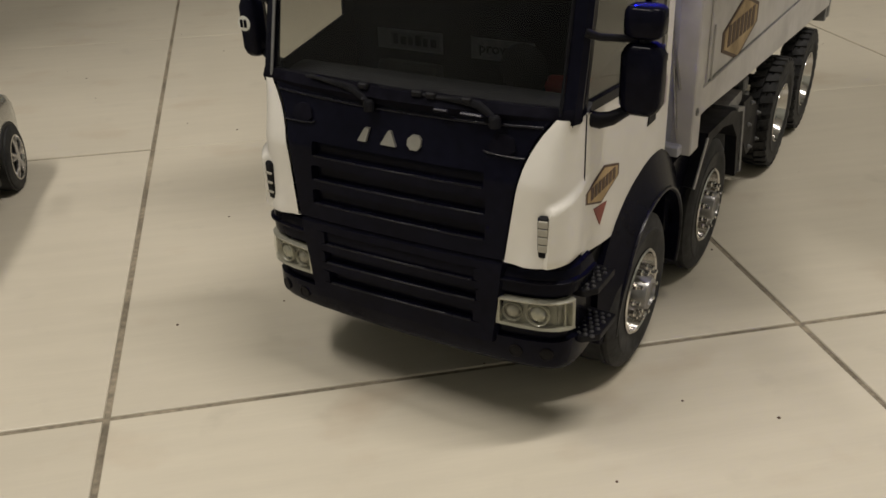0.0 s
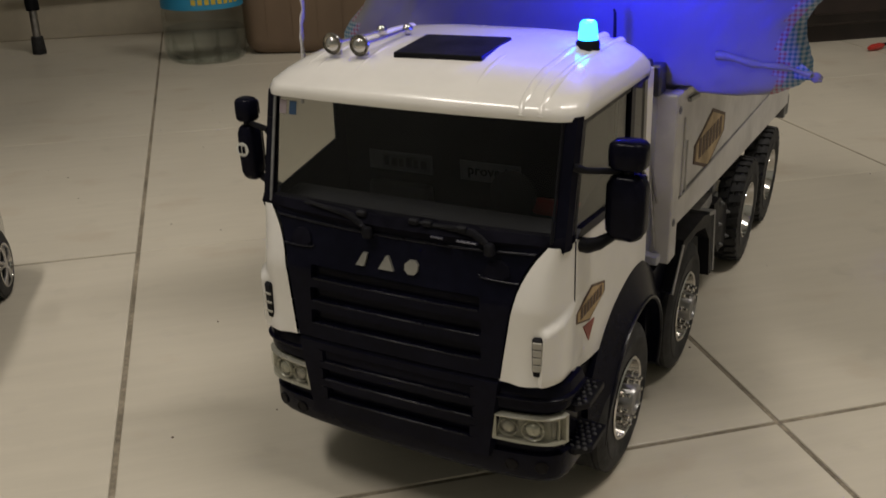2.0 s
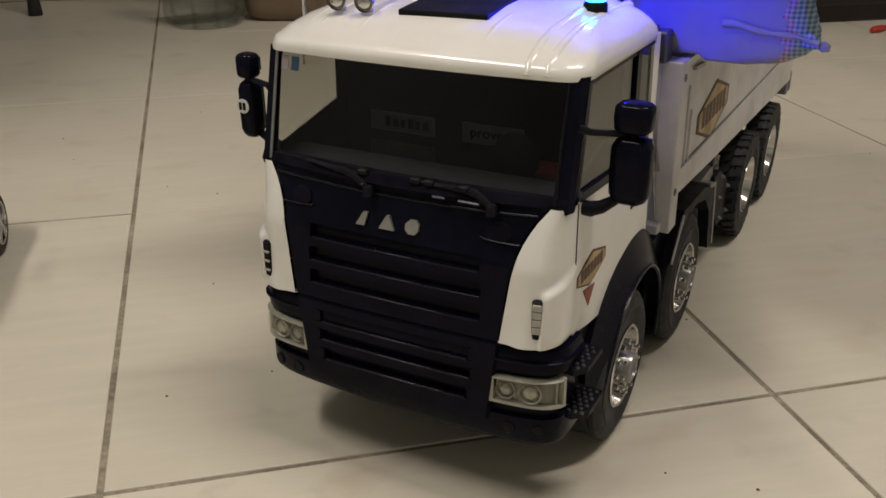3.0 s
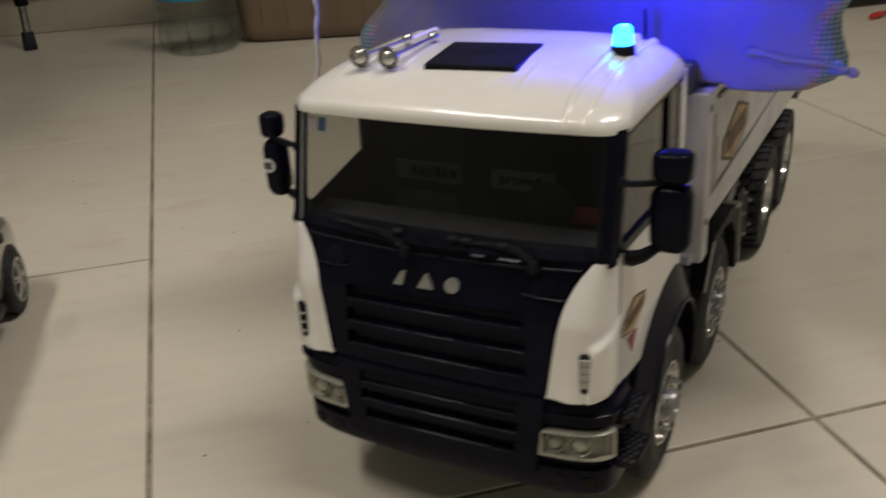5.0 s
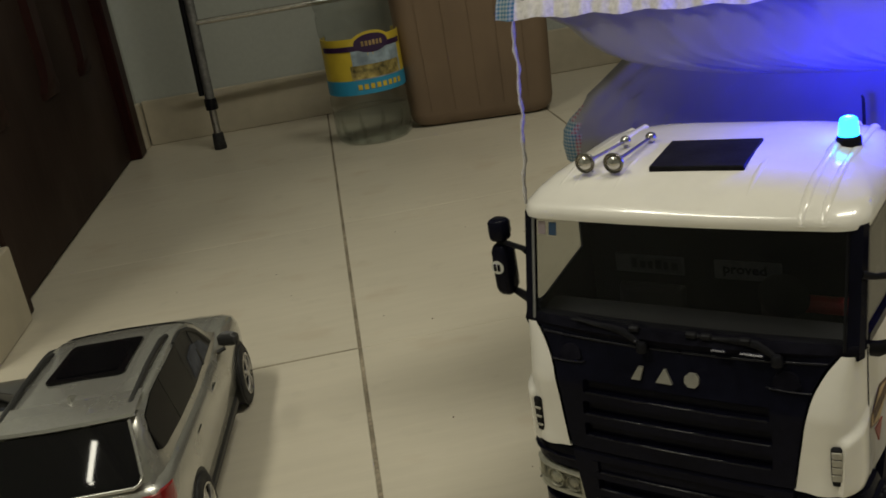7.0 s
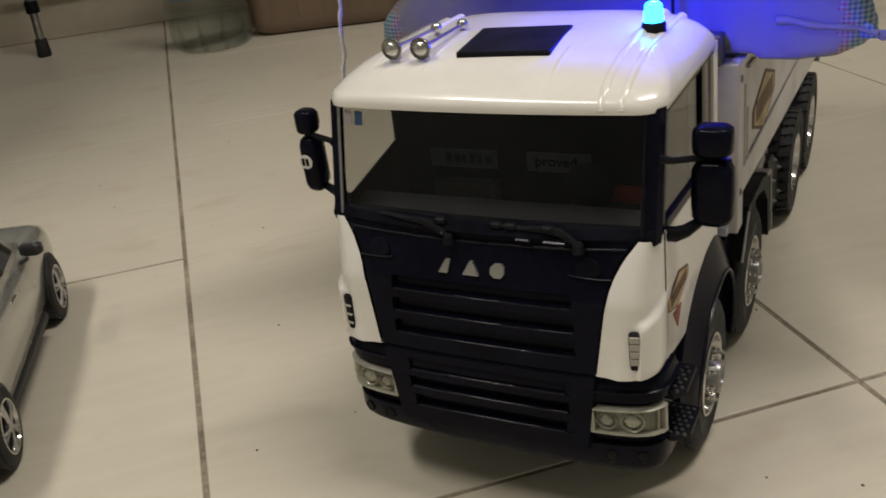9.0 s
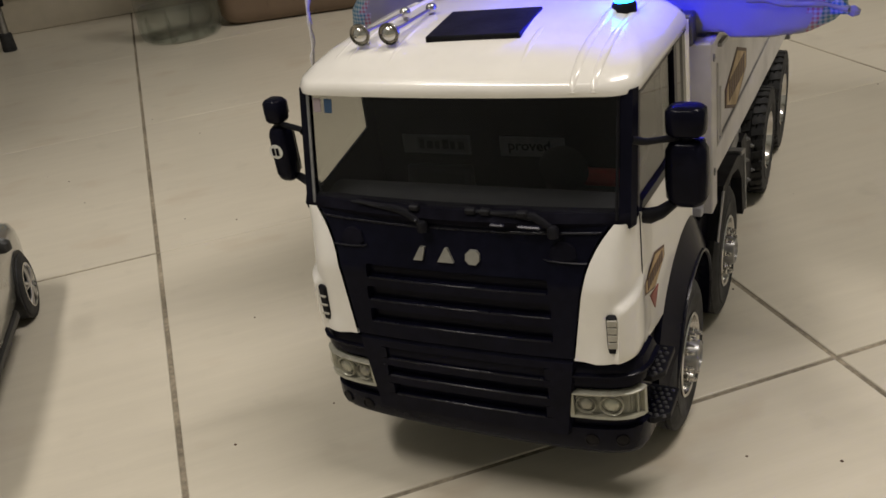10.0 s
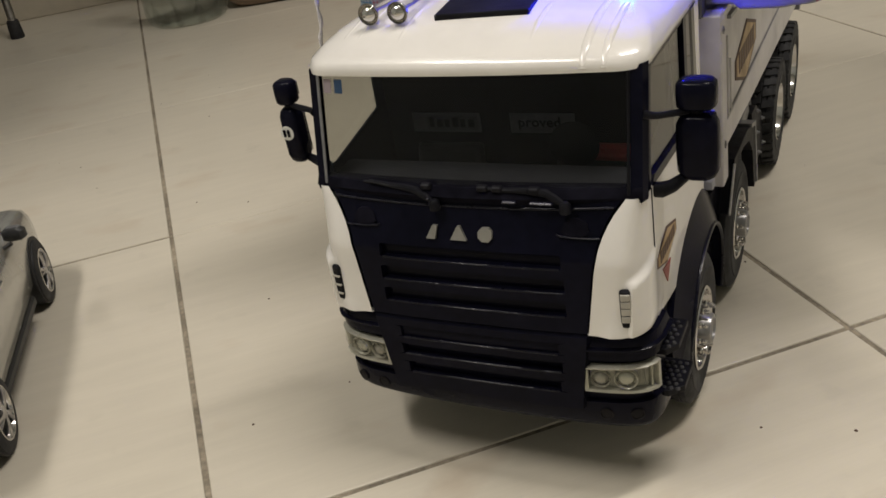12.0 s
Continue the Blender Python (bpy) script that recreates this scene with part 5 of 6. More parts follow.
# ---- the toy car ----
def toy_car(m, paint, label):
    car = thing("toy_car", m, label, "toy car", "toy cars")
    # lower body: rings along the length; half-width, sill, waist, top
    stations = [(-0.195, 0.066, 0.044, 0.070, 0.0925), (-0.190, 0.0735, 0.036, 0.072, 0.0985), (-0.175, 0.0780, 0.030, 0.074, 0.1010), (-0.145, 0.0795, 0.028, 0.074, 0.1005), (-0.10, 0.0800, 0.028, 0.072, 0.0985), (-0.03, 0.0795, 0.028, 0.070, 0.0955),
                (0.04, 0.0790, 0.028, 0.070, 0.0940), (0.085, 0.0785, 0.028, 0.070, 0.0940), (0.12, 0.0785, 0.028, 0.069, 0.0930), (0.157, 0.0785, 0.029, 0.066, 0.0900), (0.177, 0.0755, 0.032, 0.062, 0.0840), (0.189, 0.068, 0.038, 0.058, 0.0745), (0.195, 0.054, 0.044, 0.056, 0.0650)]
    rows = []
    for y, w, z0, z1, z2 in stations:
        half = [(0.0, z2 + 0.002), (w * 0.5, z2 + 0.0015), (w * 0.80, z2), (w * 0.93, z2 - 0.003), (w * 0.985, z2 - 0.011), (w, z1), (w * 0.992, z1 - 0.016), (w * 0.97, z0 + 0.006), (w * 0.90, z0), (w * 0.4, z0)]
        ring = [Vector((x, y, z)) for x, z in half] + [Vector((-x, y, z)) for x, z in half[::-1] if x > 0]
        rows.append(ring)
    part("body", loft(rows), paint, car, smooth=50)
    # cabin
    cabin = [(-0.182, 0.0700, 0.0985, 0.0), (-0.165, 0.0715, 0.0995, 0.030), (-0.150, 0.0725, 0.0995, 0.0455), (-0.115, 0.0725, 0.0985, 0.0495), (-0.06, 0.0730, 0.0965, 0.0515), (0.0, 0.0725, 0.0945, 0.0510), (0.020, 0.0720, 0.0940, 0.0485), (0.040, 0.0715, 0.0940, 0.0430), (0.065, 0.0705, 0.0940, 0.0290), (0.085, 0.0695, 0.0940, 0.0155), (0.108, 0.0680, 0.0930, 0.0)]
    rows = []
    for y, w, z, h in cabin:
        h = max(h, 0.0008)
        half = [(0.0, z + h), (w * 0.45, z + h * 0.985), (w * 0.74, z + h * 0.955), (w * 0.82, z + h * 0.90), (w * 0.88, z + h * 0.6), (w * 0.95, z + h * 0.15), (w, z - 0.004)]
        rows.append([Vector((x, y, q)) for x, q in half] + [Vector((-x, y, q)) for x, q in half[::-1] if x > 0])
    part("cabin", loft(rows), paint, car, smooth=50)

    def on_side(y, k, out=0.0012, sg=1):
        """A point on the cabin's flank: k 0 at the waist, 1 under the roof's edge."""
        ys = [c[0] for c in cabin]
        w, z, h = (float(np.interp(y, ys, [c[j] for c in cabin])) for j in (1, 2, 3))
        kx = float(np.interp(k, (0, 0.15, 0.6, 0.88, 0.95), (0.975, 0.95, 0.88, 0.82, 0.78)))
        return Vector((sg * (w * kx + out), y, z + h * k + 0.0004))

    for sg in (1, -1):
        wins = (((-0.156, 0.30), (-0.153, 0.62), (-0.146, 0.80), (-0.118, 0.86), (-0.0928, 0.86), (-0.0928, 0.10), (-0.140, 0.16), (-0.150, 0.20)), ((-0.0920, 0.86), (-0.0272, 0.86), (-0.0272, 0.08), (-0.0920, 0.10)), ((-0.0264, 0.87), (0.002, 0.86), (0.022, 0.80), (0.040, 0.68), (0.056, 0.48), (0.068, 0.14), (-0.0264, 0.08)))
        for k, w in enumerate(wins):
            b = bmesh.new()
            outer = [on_side(y, q, 0.0012, sg) for y, q in w]
            loft([[p - Vector((sg * 0.003, 0, 0)) for p in outer], outer], bm=b)
            side_ = part("side_window", b, SIDEDARK if k < 2 else CARGREY, car, "dark tinted side window" if k < 2 else "open front window, dark inside")
            if k == 2:
                inner = [on_side(y, q, 0.0016, sg) for y, q in ((-0.0200, 0.14), (-0.0140, 0.50), (0.0120, 0.56), (0.0420, 0.46), (0.0560, 0.16))]
                part("inner_lining", loft([[p - Vector((sg * 0.002, 0, 0)) for p in inner], inner]), CARINNER, side_, "blue-grey seat and lining seen inside")
                arch = [on_side(y, q, 0.0016, sg) for y, q in ((-0.0264, 0.89), (-0.010, 0.90), (0.004, 0.89), (0.022, 0.83), (0.040, 0.71), (0.056, 0.51), (0.066, 0.22))]
                part("window_trim", tube(arch, 0.0021, 8), CARGREY, side_, "dark curved window trim", 60)
                pillar_ = [on_side(y, q, 0.0019, sg) for y, q in ((0.0150, 0.10), (0.0200, 0.80), (0.0240, 0.79), (0.0210, 0.10))]
                part("window_bar", loft([[p - Vector((sg * 0.002, 0, 0)) for p in pillar_], pillar_]), CARGREY, side_)
        rail = [Vector((sg * 0.0520, y, z)) for y, z in ((-0.150, 0.1425), (-0.140, 0.1465), (-0.08, 0.1490), (-0.03, 0.1475), (-0.012, 0.1435))]
        part("roof_rail", tube(rail, 0.0026, 8), CARGREY, car, "dark roof rail", 60)
        mir = part("door_mirror", loft([rounded(0.0105 * s, -0.005 * s, 0.006 * s, 0.004 * s, z) for z, s in ((0.0945, 0.6), (0.0965, 1.0), (0.1035, 1.0), (0.106, 0.65))]), CARGREY, car, "dark grey door mirror", 50)
        mir.matrix_basis = pose(sg * 0.0900, 0.054, 0.0045, 0, 0, sg * -12)
        part("mirror_cap", loft([rounded(0.0098 * s, -0.0020 * s, 0.0066 * s, 0.003 * s, z) for z, s in ((0.0960, 0.7), (0.0975, 1.0), (0.1030, 1.0), (0.1066, 0.6))]), GREYMETAL, mir, "dull silver mirror cap", 50)
        part("mirror_foot", tube([(sg * 0.078, 0.050, 0.0945), (sg * 0.086, 0.050, 0.098)], 0.0022, 6), CARGREY, car)
        for y in (0.0, -0.078):
            part("door_handle", box(*sorted((sg * 0.0770, sg * 0.0800)), y - 0.008, y + 0.008, 0.0815, 0.0840, 0.0008, 1), CHROME, car)
        # wheel arches and wheels
        for y in (0.1310, -0.1200):
            part("wheel_arch", lathe([(0.0335, sg * 0.0775), (0.0340, sg * 0.0796), (0.0300, sg * 0.0798), (0.0003, sg * 0.0770)], 32, "x", (0, y, 0.033)), CARGREY, car, smooth=40)
            tyre = part("wheel", lathe([(0.0195, -0.010), (0.028, -0.011), (0.0310, -0.009), (0.0318, -0.006), (0.0318, 0.006), (0.0310, 0.009), (0.028, 0.0105), (0.0215, 0.0105), (0.0205, 0.0085), (0.0003, 0.0080)], 36, "x"), RUBBER, car, "black tyre with silver spoked rim", 40)
            tyre.matrix_basis = pose(sg * 0.0725, y, 0.0319, 17 * (1 if y > 0 else 2), 0, 0 if sg > 0 else 180)
            part("rim", lathe([(0.0215, 0.0100), (0.0220, 0.0110), (0.0205, 0.0112), (0.0195, 0.0092), (0.0193, 0.0086)], 36, "x", first=False), CHROME, tyre, smooth=40)
            for k in range(5):
                a = 2 * math.pi * k / 5
                b = bmesh.new()
                for off in (-0.16, 0.16):
                    tube([(0.0102, 0.004 * math.cos(a), 0.004 * math.sin(a)), (0.0106, 0.012 * math.cos(a + off * 0.7), 0.012 * math.sin(a + off * 0.7)), (0.0100, 0.0202 * math.cos(a + off), 0.0202 * math.sin(a + off))], [0.0022, 0.0019, 0.0017], 6, b)
                part("spoke", b, STEEL, tyre, smooth=60)
            part("hub_cap", lathe([(0.0052, 0.0085), (0.0050, 0.0115), (0.0003, 0.0120)], 16, "x"), STEEL, tyre, smooth=40)
        # tail lamp
        rows = []
        for back in (0.0, 0.006):
            line = []
            for z, xa, xb in ((0.0710, 0.044, 0.070), (0.0740, 0.039, 0.0765), (0.0795, 0.036, 0.0780), (0.0825, 0.050, 0.0785), (0.0890, 0.055, 0.0785), (0.0950, 0.058, 0.0780)):
                line.append([Vector((sg * x, -0.1990 + 0.0165 * (max(0.0, x - 0.055) / 0.0225) ** 3 + max(0.0, z - 0.086) * 0.35 + back, z)) for x in np.linspace(xa, xb, 8)])
            rows.append(line)
        b = loft(rows[0], closed=False, cap=False)
        edges = [g[0] + [q[-1] for q in g[1:-1]] + g[-1][::-1] + [q[0] for q in g[-2:0:-1]] for g in rows]
        loft(edges, cap=False, bm=b)
        bmesh.ops.remove_doubles(b, verts=b.verts, dist=0.00001)
        tail_ = part("tail_lamp", b, TAILRED, car, "red tail lamp", 30)
        strip = [[Vector((sg * x, -0.2000 + 0.0165 * (max(0.0, x - 0.055) / 0.0225) ** 3 + back, z)) for x in np.linspace(0.046, 0.0700, 7)] for z, back in ((0.0818, 0.004), (0.0818, 0.0), (0.0846, 0.0), (0.0846, 0.004))]
        part("clear_strip", loft(strip, closed=False, cap=False), PALE, tail_, "pale clear strip", 40)
        part("sill", box(*sorted((sg * 0.066, sg * 0.0775)), -0.085, 0.085, 0.020, 0.030, 0.002, 1), CARGREY, car)
        part("exhaust", box(*sorted((sg * 0.040, sg * 0.056)), -0.197, -0.185, 0.024, 0.0305, 0.002, 2), CHROME, car, "chrome exhaust tip")
    # roof glass, tailgate window, bumper, spoiler, plate
    glass = []
    for cx, cy, a0 in ((0.0265, -0.0140, 0), (-0.0265, -0.0140, 90), (-0.0275, -0.0820, 180), (0.0275, -0.0820, 270)):
        glass += [(cx + 0.006 * math.cos(radians(a0 + q)), cy + 0.006 * math.sin(radians(a0 + q))) for q in (0, 30, 60, 90)]
    top = [Vector((x, y, 0.1466 - (y + 0.008) * 0.0363)) for x, y in glass]
    b = loft([[p - Vector((0, 0, 0.004)) for p in top], top])
    sun_roof = part("roof_glass", b, CARGLASS, car, "dark glass sunroof panel")
    pane_ = [Vector((x * 0.80, -0.048 + (y + 0.048) * 0.80, 0.1470 - (y + 0.008) * 0.0363)) for x, y in glass]
    part("inner_pane", loft([[p - Vector((0, 0, 0.001)) for p in pane_], pane_]), SIDEDARK, sun_roof, "dull inner glass pane")
    rear = [(-0.052, -0.1560, 0.1400), (0.052, -0.1560, 0.1400), (0.0570, -0.1728, 0.1190), (0.0592, -0.1818, 0.1078), (0.0578, -0.1850, 0.1038), (0.0535, -0.1864, 0.1020), (0.0, -0.1864, 0.1020), (-0.0535, -0.1864, 0.1020), (-0.0578, -0.1850, 0.1038), (-0.0592, -0.1818, 0.1078), (-0.0570, -0.1728, 0.1190)]
    part("rear_window", loft([[Vector(p) + Vector((0, 0.012, -0.004)) for p in rear], [Vector(p) + Vector((0, -0.0035, 0.001)) for p in rear]]), CARGLASS, car, "dark glossy rear window")
    edge = [Vector(p) + Vector((0, -0.0036, 0.0012)) for p in ((0.0535, -0.1555, 0.1400), (0.0585, -0.1728, 0.1190), (0.0607, -0.1818, 0.1072), (0.0592, -0.1852, 0.1030), (0.0540, -0.1868, 0.1008), (0.0, -0.1872, 0.1005), (-0.0540, -0.1868, 0.1008), (-0.0592, -0.1852, 0.1030), (-0.0607, -0.1818, 0.1072), (-0.0585, -0.1728, 0.1190), (-0.0535, -0.1555, 0.1400))]
    part("window_surround", tube(edge, 0.0016, 8), paint, car, smooth=60)
    sp = [[Vector((x, y + 0.004 * (x / 0.06) ** 2, z)) for x in np.linspace(-0.0585, 0.0585, 13)] for y, z in ((-0.125, 0.1482), (-0.146, 0.1478), (-0.1600, 0.1455), (-0.1612, 0.1430), (-0.150, 0.1425))]
    part("spoiler", loft(sp, closed=False, cap=False), paint, car, "silver roof spoiler", 40)
    part("rear_bumper", loft([[Vector((x, -0.1965 + 0.018 * (abs(x) / 0.076) ** 4 + dy, z)) for x in np.linspace(-0.0765, 0.0765, 17)] for z, dy in ((0.022, 0.012), (0.024, 0.002), (0.034, -0.001), (0.044, 0.001), (0.046, 0.006))], closed=False, cap=False), CARGREY, car, "dark grey rear bumper", 50)
    pl = part("number_plate", box(-0.030, 0.030, -0.1975, -0.1945, 0.064, 0.078, 0.0005, 1), PLATE, car, "pale plate with dark bars")
    for k in range(6):
        part("bar", box(-0.025 + k * 0.0085, -0.020 + k * 0.0085, -0.1979, -0.1972, 0.067, 0.075), CARGREY, pl)
    part("roof_fin", loft([[Vector((0.002, -0.128, 0.147)), Vector((-0.002, -0.128, 0.147)), Vector((-0.002, -0.114, 0.148)), Vector((0.002, -0.114, 0.148))], [Vector((0.0006, -0.126, 0.153)), Vector((-0.0006, -0.126, 0.153)), Vector((-0.0006, -0.122, 0.152)), Vector((0.0006, -0.122, 0.152))]]), paint, car)
    part("wiper", tube([(0.0, -0.1870, 0.1020), (-0.02, -0.1850, 0.1050), (-0.038, -0.1820, 0.1075)], 0.0012, 6), CARGREY, car)
    part("underbody", box(-0.066, 0.066, -0.185, 0.185, 0.014, 0.030, 0.003, 1), CARGREY, car)
    rows = []
    for y in (0.038, 0.050, 0.065, 0.085, 0.100):
        w, z, h = (float(np.interp(y, [c[0] for c in cabin], [c[j] for c in cabin])) for j in (1, 2, 3))
        rows.append([Vector((u * w, y, z + h * float(np.interp(abs(u), (0, 0.45, 0.74, 0.8), (1, 0.985, 0.955, 0.915))) + 0.0012)) for u in np.linspace(-0.8, 0.8, 15)])
    part("windscreen", loft(rows, closed=False, cap=False), CARGLASS, car, smooth=60)
    return car


toy_car(pose(-0.1920, 0.2690, 0, 0, 0, -4.1) @ Matrix.Diagonal((0.890, 0.885, 0.940, 1)), CARSILVER, "silver toy off-road car with dark windows on tiles")
toy_car(pose(-0.352, 0.262, 0, 0, 0, -2.0) @ Matrix.Diagonal((0.74, 0.75, 0.75, 1)), CARGREYPAINT, "small dark grey toy car beside the silver one")

# ---- along the far wall ----
bottle = thing("water_bottle", pose(0.094, 1.440, 0) @ Matrix.Diagonal((1.09, 1.09, 1.09, 1)), "large clear plastic water bottle with yellow label", "bottle")
R = 0.073
prof = [(0.050, 0.004), (0.064, 0.001), (0.071, 0.008), (R, 0.018), (R, 0.060), (R - 0.002, 0.064), (R, 0.068), (R, 0.087), (R - 0.003, 0.092), (R - 0.003, 0.197), (R, 0.202), (R, 0.235), (R - 0.004, 0.242), (R, 0.249), (R, 0.270), (0.066, 0.290), (0.050, 0.310), (0.028, 0.328), (0.021, 0.334), (0.021, 0.352)]
shell = part("shell", lathe(prof, 48), PET, bottle, smooth=60)
shell.visible_shadow = False
foot = bmesh.new()
for k in range(10):
    a = 2 * math.pi * k / 10
    tube([(0.045 * math.cos(a), 0.045 * math.sin(a), 0.004), (0.064 * math.cos(a), 0.064 * math.sin(a), 0.007), (0.0705 * math.cos(a), 0.0705 * math.sin(a), 0.020), (0.0715 * math.cos(a), 0.0715 * math.sin(a), 0.036)], [0.003, 0.004, 0.0035, 0.001], 8, foot)
fo = tagged(part("foot_ribs", foot, PET, bottle, smooth=60), kind="stuff")
fo.visible_shadow = False
part("water", lathe([(0.048, 0.006), (0.068, 0.006), (R - 0.003, 0.018), (R - 0.003, 0.056), (0.0003, 0.056)], 40), WATER, bottle, smooth=50)
part("cap", lathe([(0.023, 0.340), (0.024, 0.342), (0.024, 0.362), (0.022, 0.365), (0.0003, 0.365)], 32), BLUELAB, bottle, smooth=40)


def sleeve(r, z0, z1, a0, a1, mm, name, n=40, label=""):
    loops = [[Vector((rr * math.cos(radians(a0 + (a1 - a0) * k / n)), rr * math.sin(radians(a0 + (a1 - a0) * k / n)), z)) for k in range(n + 1)] for rr, z in ((r, z0), (r + 0.0006, z0), (r + 0.0006, z1), (r, z1))]
    return part(name, loft(loops, closed=False, cap=False), mm, lab_ if name == "print" else bottle, label, 60)


lab_ = sleeve(R - 0.0022, 0.106, 0.206, 150, 390, YELLOW, "label", 60, "yellow and blue paper label")
lab_.matrix_basis = Matrix.Translation((0, 0, -0.011))
sleeve(R - 0.0015, 0.106, 0.132, 150, 390, BLUELAB, "print", 60)
sleeve(R - 0.0012, 0.132, 0.184, 252, 330, SKYLAB, "print", 24)
sleeve(R - 0.0009, 0.134, 0.158, 248, 326, SALAD, "print", 24)
sleeve(R - 0.0010, 0.184, 0.193, 200, 340, PURPLE, "print", 40)
for rr, wa, hz, mm in ((R - 0.0006, 31, 0.0215, YELLOW), (R - 0.0002, 26, 0.0165, PURPLE)):
    rings = [[Vector((rr * math.cos(radians(284 + q * wa * math.cos(t))), rr * math.sin(radians(284 + q * wa * math.cos(t))), 0.1945 + q * hz * math.sin(t))) for t in np.linspace(0, 2 * math.pi, 24, endpoint=False)] for q in (0.02, 0.5, 1.0)]
    part("print", loft(rings, cap=False), mm, lab_, smooth=60)
for k in range(6):
    sleeve(R + 0.0001, 0.1905, 0.1990, 269 + k * 5.4, 272.5 + k * 5.4, GOLD, "print", 3)
for k in range(8):
    sleeve(R - 0.0006, 0.115, 0.124, 255 + k * 9, 261 + k * 9, YELLOW, "print", 3)

bin_ = thing("plastic_bin", pose(0.335, 1.52, 0, 0, 0, -11), "brown upright rounded bin against the wall", "bin")
part("tub", loft([rounded(w, -d, d, 0.035, z, n=8) for z, w, d in ((0.0, 0.120, 0.095), (0.004, 0.136, 0.108), (0.014, 0.145, 0.115), (0.03, 0.149, 0.118), (0.20, 0.154, 0.123), (0.44, 0.160, 0.128))]), CARD, bin_, smooth=50)
part("rim", loft([rounded(w, -d, d, 0.038, z, n=8) for z, w, d in ((0.435, 0.160, 0.128), (0.437, 0.166, 0.134), (0.452, 0.166, 0.134), (0.454, 0.160, 0.128))]), CARD, bin_, smooth=40)
for k in range(5):
    x = -0.10 + 0.05 * k
    part("rib", tube([(x, -0.1185, 0.035), (x * 1.03, -0.1235, 0.20), (x * 1.07, -0.1285, 0.43)], 0.0011, 6), CARD, bin_)

rack = thing("folding_rack", pose(-0.24, 1.60, 0), "folding metal rack with black rubber feet", "rack")


def leg(x, y, lean):
    l = part("leg", tube([(x, y, 0.095), (x + lean, y + 0.01, 0.85)], 0.0105, 14), GREYMETAL, rack, "grey metal leg tube", 60)
    part("leg_extension", tube([(x - lean * 0.1, y, 0.02), (x, y, 0.12)], 0.0080, 12), STEEL, l, smooth=60)
    part("collar", lathe([(0.0130, 0.088), (0.0135, 0.092), (0.0135, 0.108), (0.0120, 0.112)], 16, "z", (x, y, 0)), MATT, l, smooth=40)
    part("rubber_foot", lathe([(0.0135, 0.0), (0.0140, 0.004), (0.0120, 0.034), (0.0100, 0.036)], 18, "z", (x - lean * 0.1, y, 0)), RUBBER, l, smooth=40)


leg(0.0, 0.0, 0.015)
leg(0.60, 0.02, -0.015)
part("dark_side_tube", tube([(-0.016, 0.004, 0.12), (0.0, 0.014, 0.85)], 0.0062, 10), MATT, rack, smooth=60)
part("cross_bar", tube([(0.004, 0.0, 0.272), (0.60, 0.02, 0.272)], 0.0062, 12), CHROME, rack, "thin chrome cross bar", 60)
part("top_bar", tube([(0.015, 0.01, 0.85), (0.585, 0.03, 0.85)], 0.0105, 12), GREYMETAL, rack, smooth=60)

cab = thing("low_cabinet", pose(1.45, 1.45, 0), "dark brown low wooden cabinet on the tiles", "cabinet")
part("body", box(-0.62, 0.62, -0.29, 0.29, 0.035, 0.62, 0.006), DARKWOOD, cab)
part("plinth", box(-0.60, 0.60, -0.27, 0.29, 0.0, 0.035, 0.002, 1), DARKWOOD, cab)
for k in range(3):
    dd = part("drawer_front", box(-0.60 + k * 0.405, -0.21 + k * 0.405, -0.305, -0.290, 0.06, 0.58, 0.004), DARKWOOD, cab)
    part("knob", lathe([(0.012, -0.325), (0.012, -0.312), (0.006, -0.305)], 14, "y", (-0.405 + k * 0.405, 0, 0.32)), STEEL, dd, smooth=40)

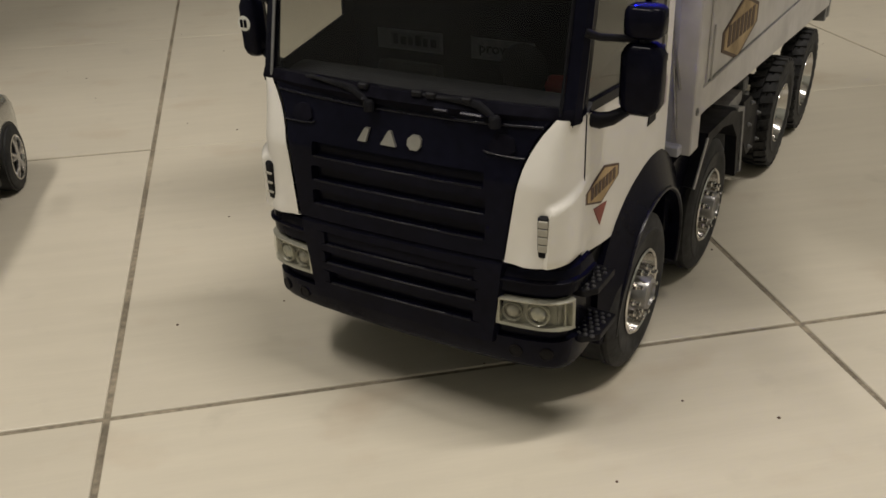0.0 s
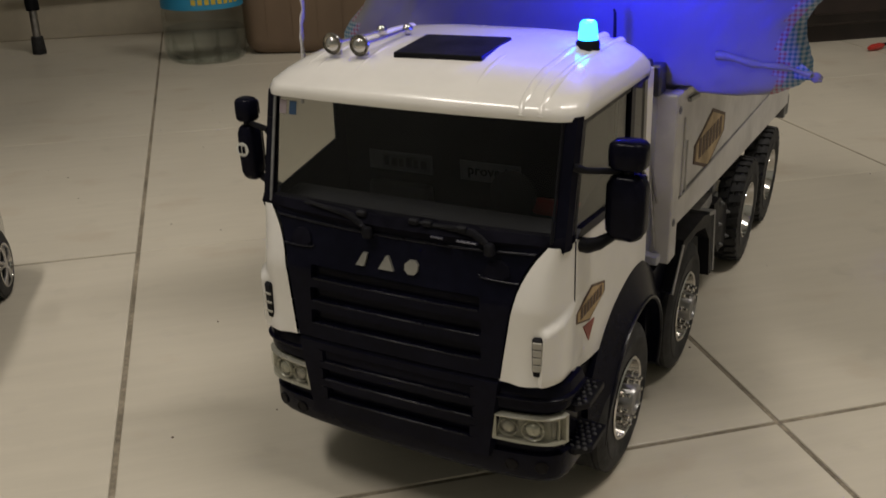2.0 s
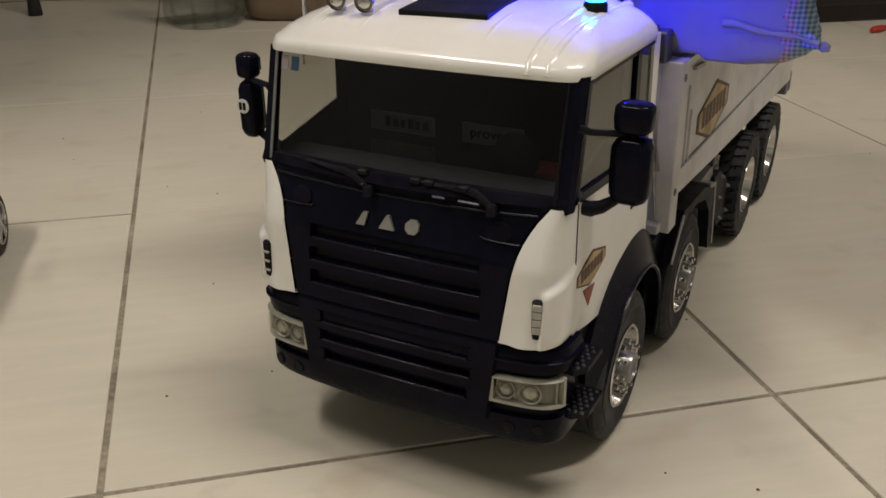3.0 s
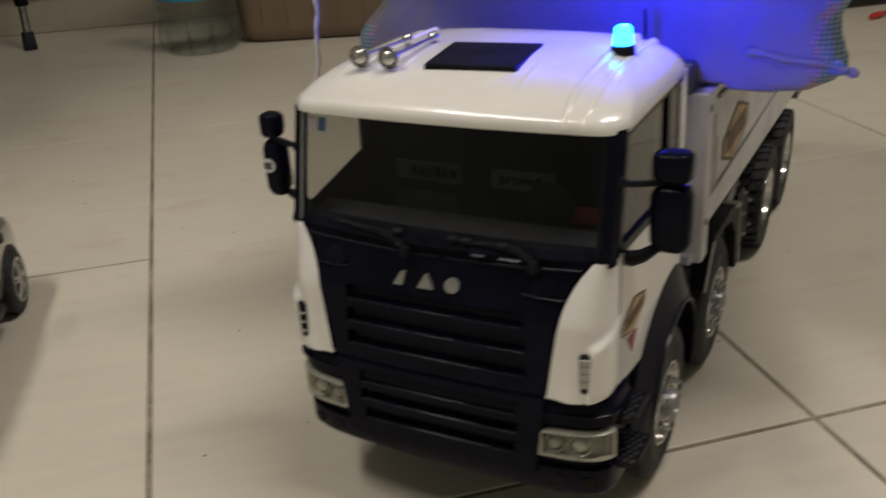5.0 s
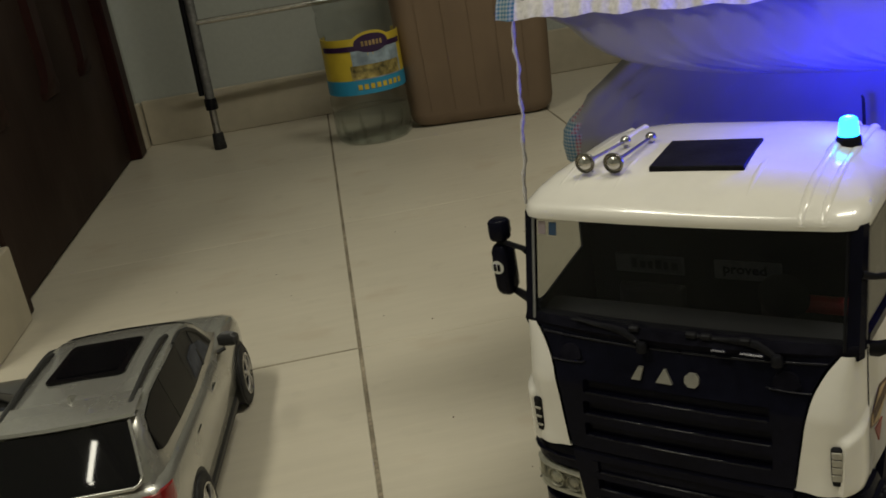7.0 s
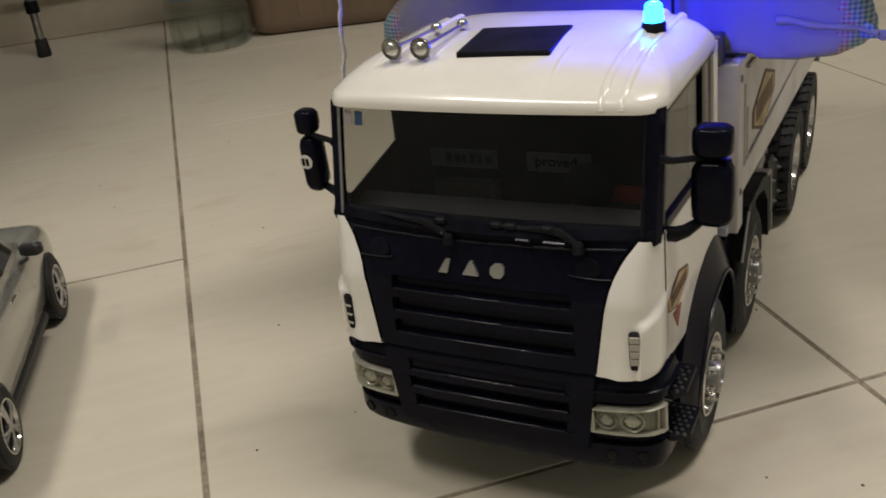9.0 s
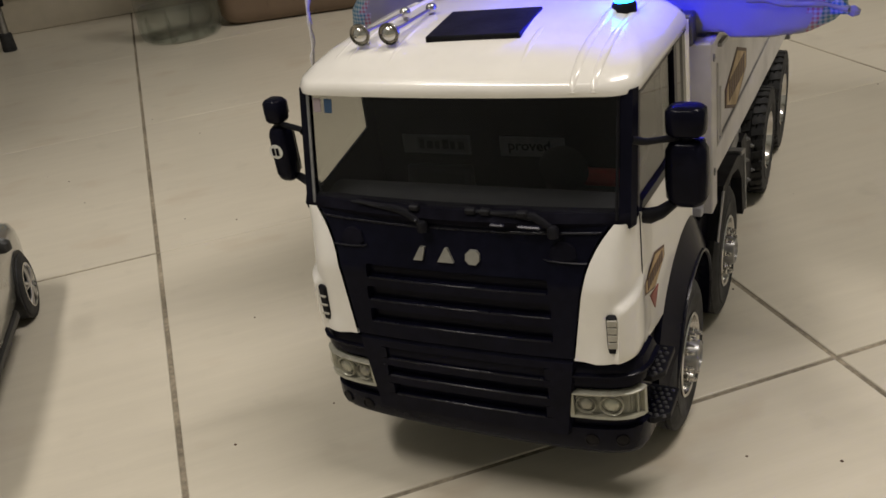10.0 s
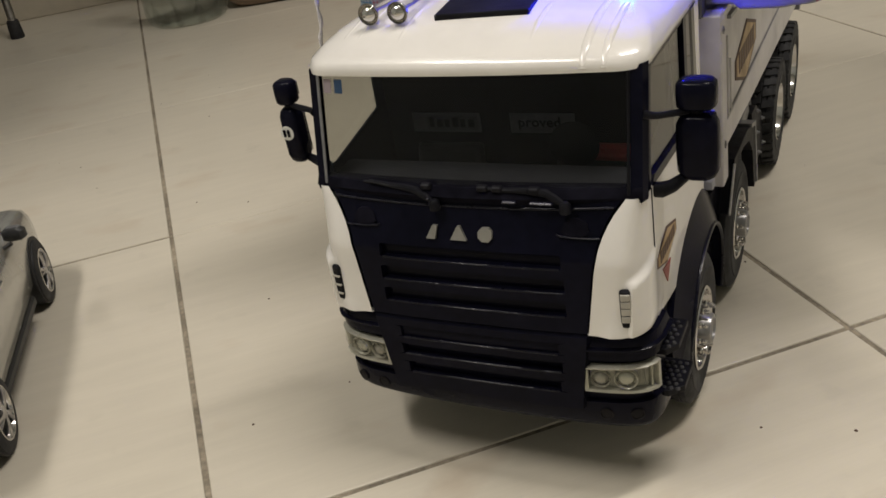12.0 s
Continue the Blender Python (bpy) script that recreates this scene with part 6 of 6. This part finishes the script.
tool = thing("hand_tool", pose(1.368, 1.08, 0.0, 0, 0, 20), "small red-tipped hand tool lying on tiles", "tool")
part("handle", tube([(-0.04, 0, 0.0065), (-0.03, 0, 0.0065), (-0.005, 0, 0.0065), (0.005, 0, 0.0065)], [0.004, 0.0065, 0.0065, 0.004], 12), REDPLASTIC, tool, "red plastic handle", 60)
part("shaft", tube([(0.005, 0, 0.008), (0.10, 0.0, 0.005)], 0.003, 8), MATT, tool)

# ---- floor: grout bed, then each tile ----
floor = tagged(part("floor", box(XW - 0.1, XR + 0.1, YB - 0.1, YF + 0.1, -0.05, -0.0012), GROUT), "cream streaked porcelain tile floor with grey joints", "floor", kind="structure")
T = 0.45
shapes = {}


def tile(x0, x1, y0, y1):
    key = (round(x1 - x0, 4), round(y1 - y0, 4))
    if key not in shapes:
        w, h = key
        e = 0.0008
        b = loft([[Vector((a * (w / 2 - k), c * (h / 2 - k), z)) for a, c in ((-1, -1), (1, -1), (1, 1), (-1, 1))] for k, z in ((0, -0.008), (0, -e), (e * 0.4, -e * 0.3), (e, 0.0))])
        shapes[key] = part("tile", b, TILE, floor)
        o = shapes[key]
    else:
        o = same(shapes[key], "tile", None, floor)
    o.matrix_basis = Matrix.Translation(((x0 + x1) / 2, (y0 + y1) / 2, 0))


for i in range(-6, 6):
    for j in range(-6, 4):
        if i < -2 and j > 1:
            continue
        x0, x1, y0, y1 = i * T + 0.0020, (i + 1) * T - 0.0020, j * T + 0.0019, (j + 1) * T - 0.0019
        if j == 1 and i >= 0:
            y0 -= 0.0030
        if j >= 2:
            y0 -= 0.0036
        if j >= 3:
            y1 = 1.775
        tile(x0, x1, y0, y1)
# specks of dirt on the tiles
specks = bmesh.new()
for k in range(60):
    x, y = random.uniform(-0.3, 0.9), random.uniform(-0.25, 1.2)
    r = random.uniform(0.0004, 0.0011)
    q = lathe([(r, 0), (r * 0.7, r * 0.5), (0.0001, r * 0.6)], 6, "z", (x, y, 0))
    merge(specks, q)
for x, y, r in ((0.336, -0.062, 0.0009), (0.383, -0.090, 0.0012), (0.032, 0.521, 0.0009)):
    merge(specks, lathe([(r, 0), (r * 0.7, r * 0.4), (0.0001, r * 0.5)], 8, "z", (x, y, 0)))
tagged(part("floor_specks", specks, BROWN), "tiny brown specks of dirt on tiles", "dirt", kind="stuff")
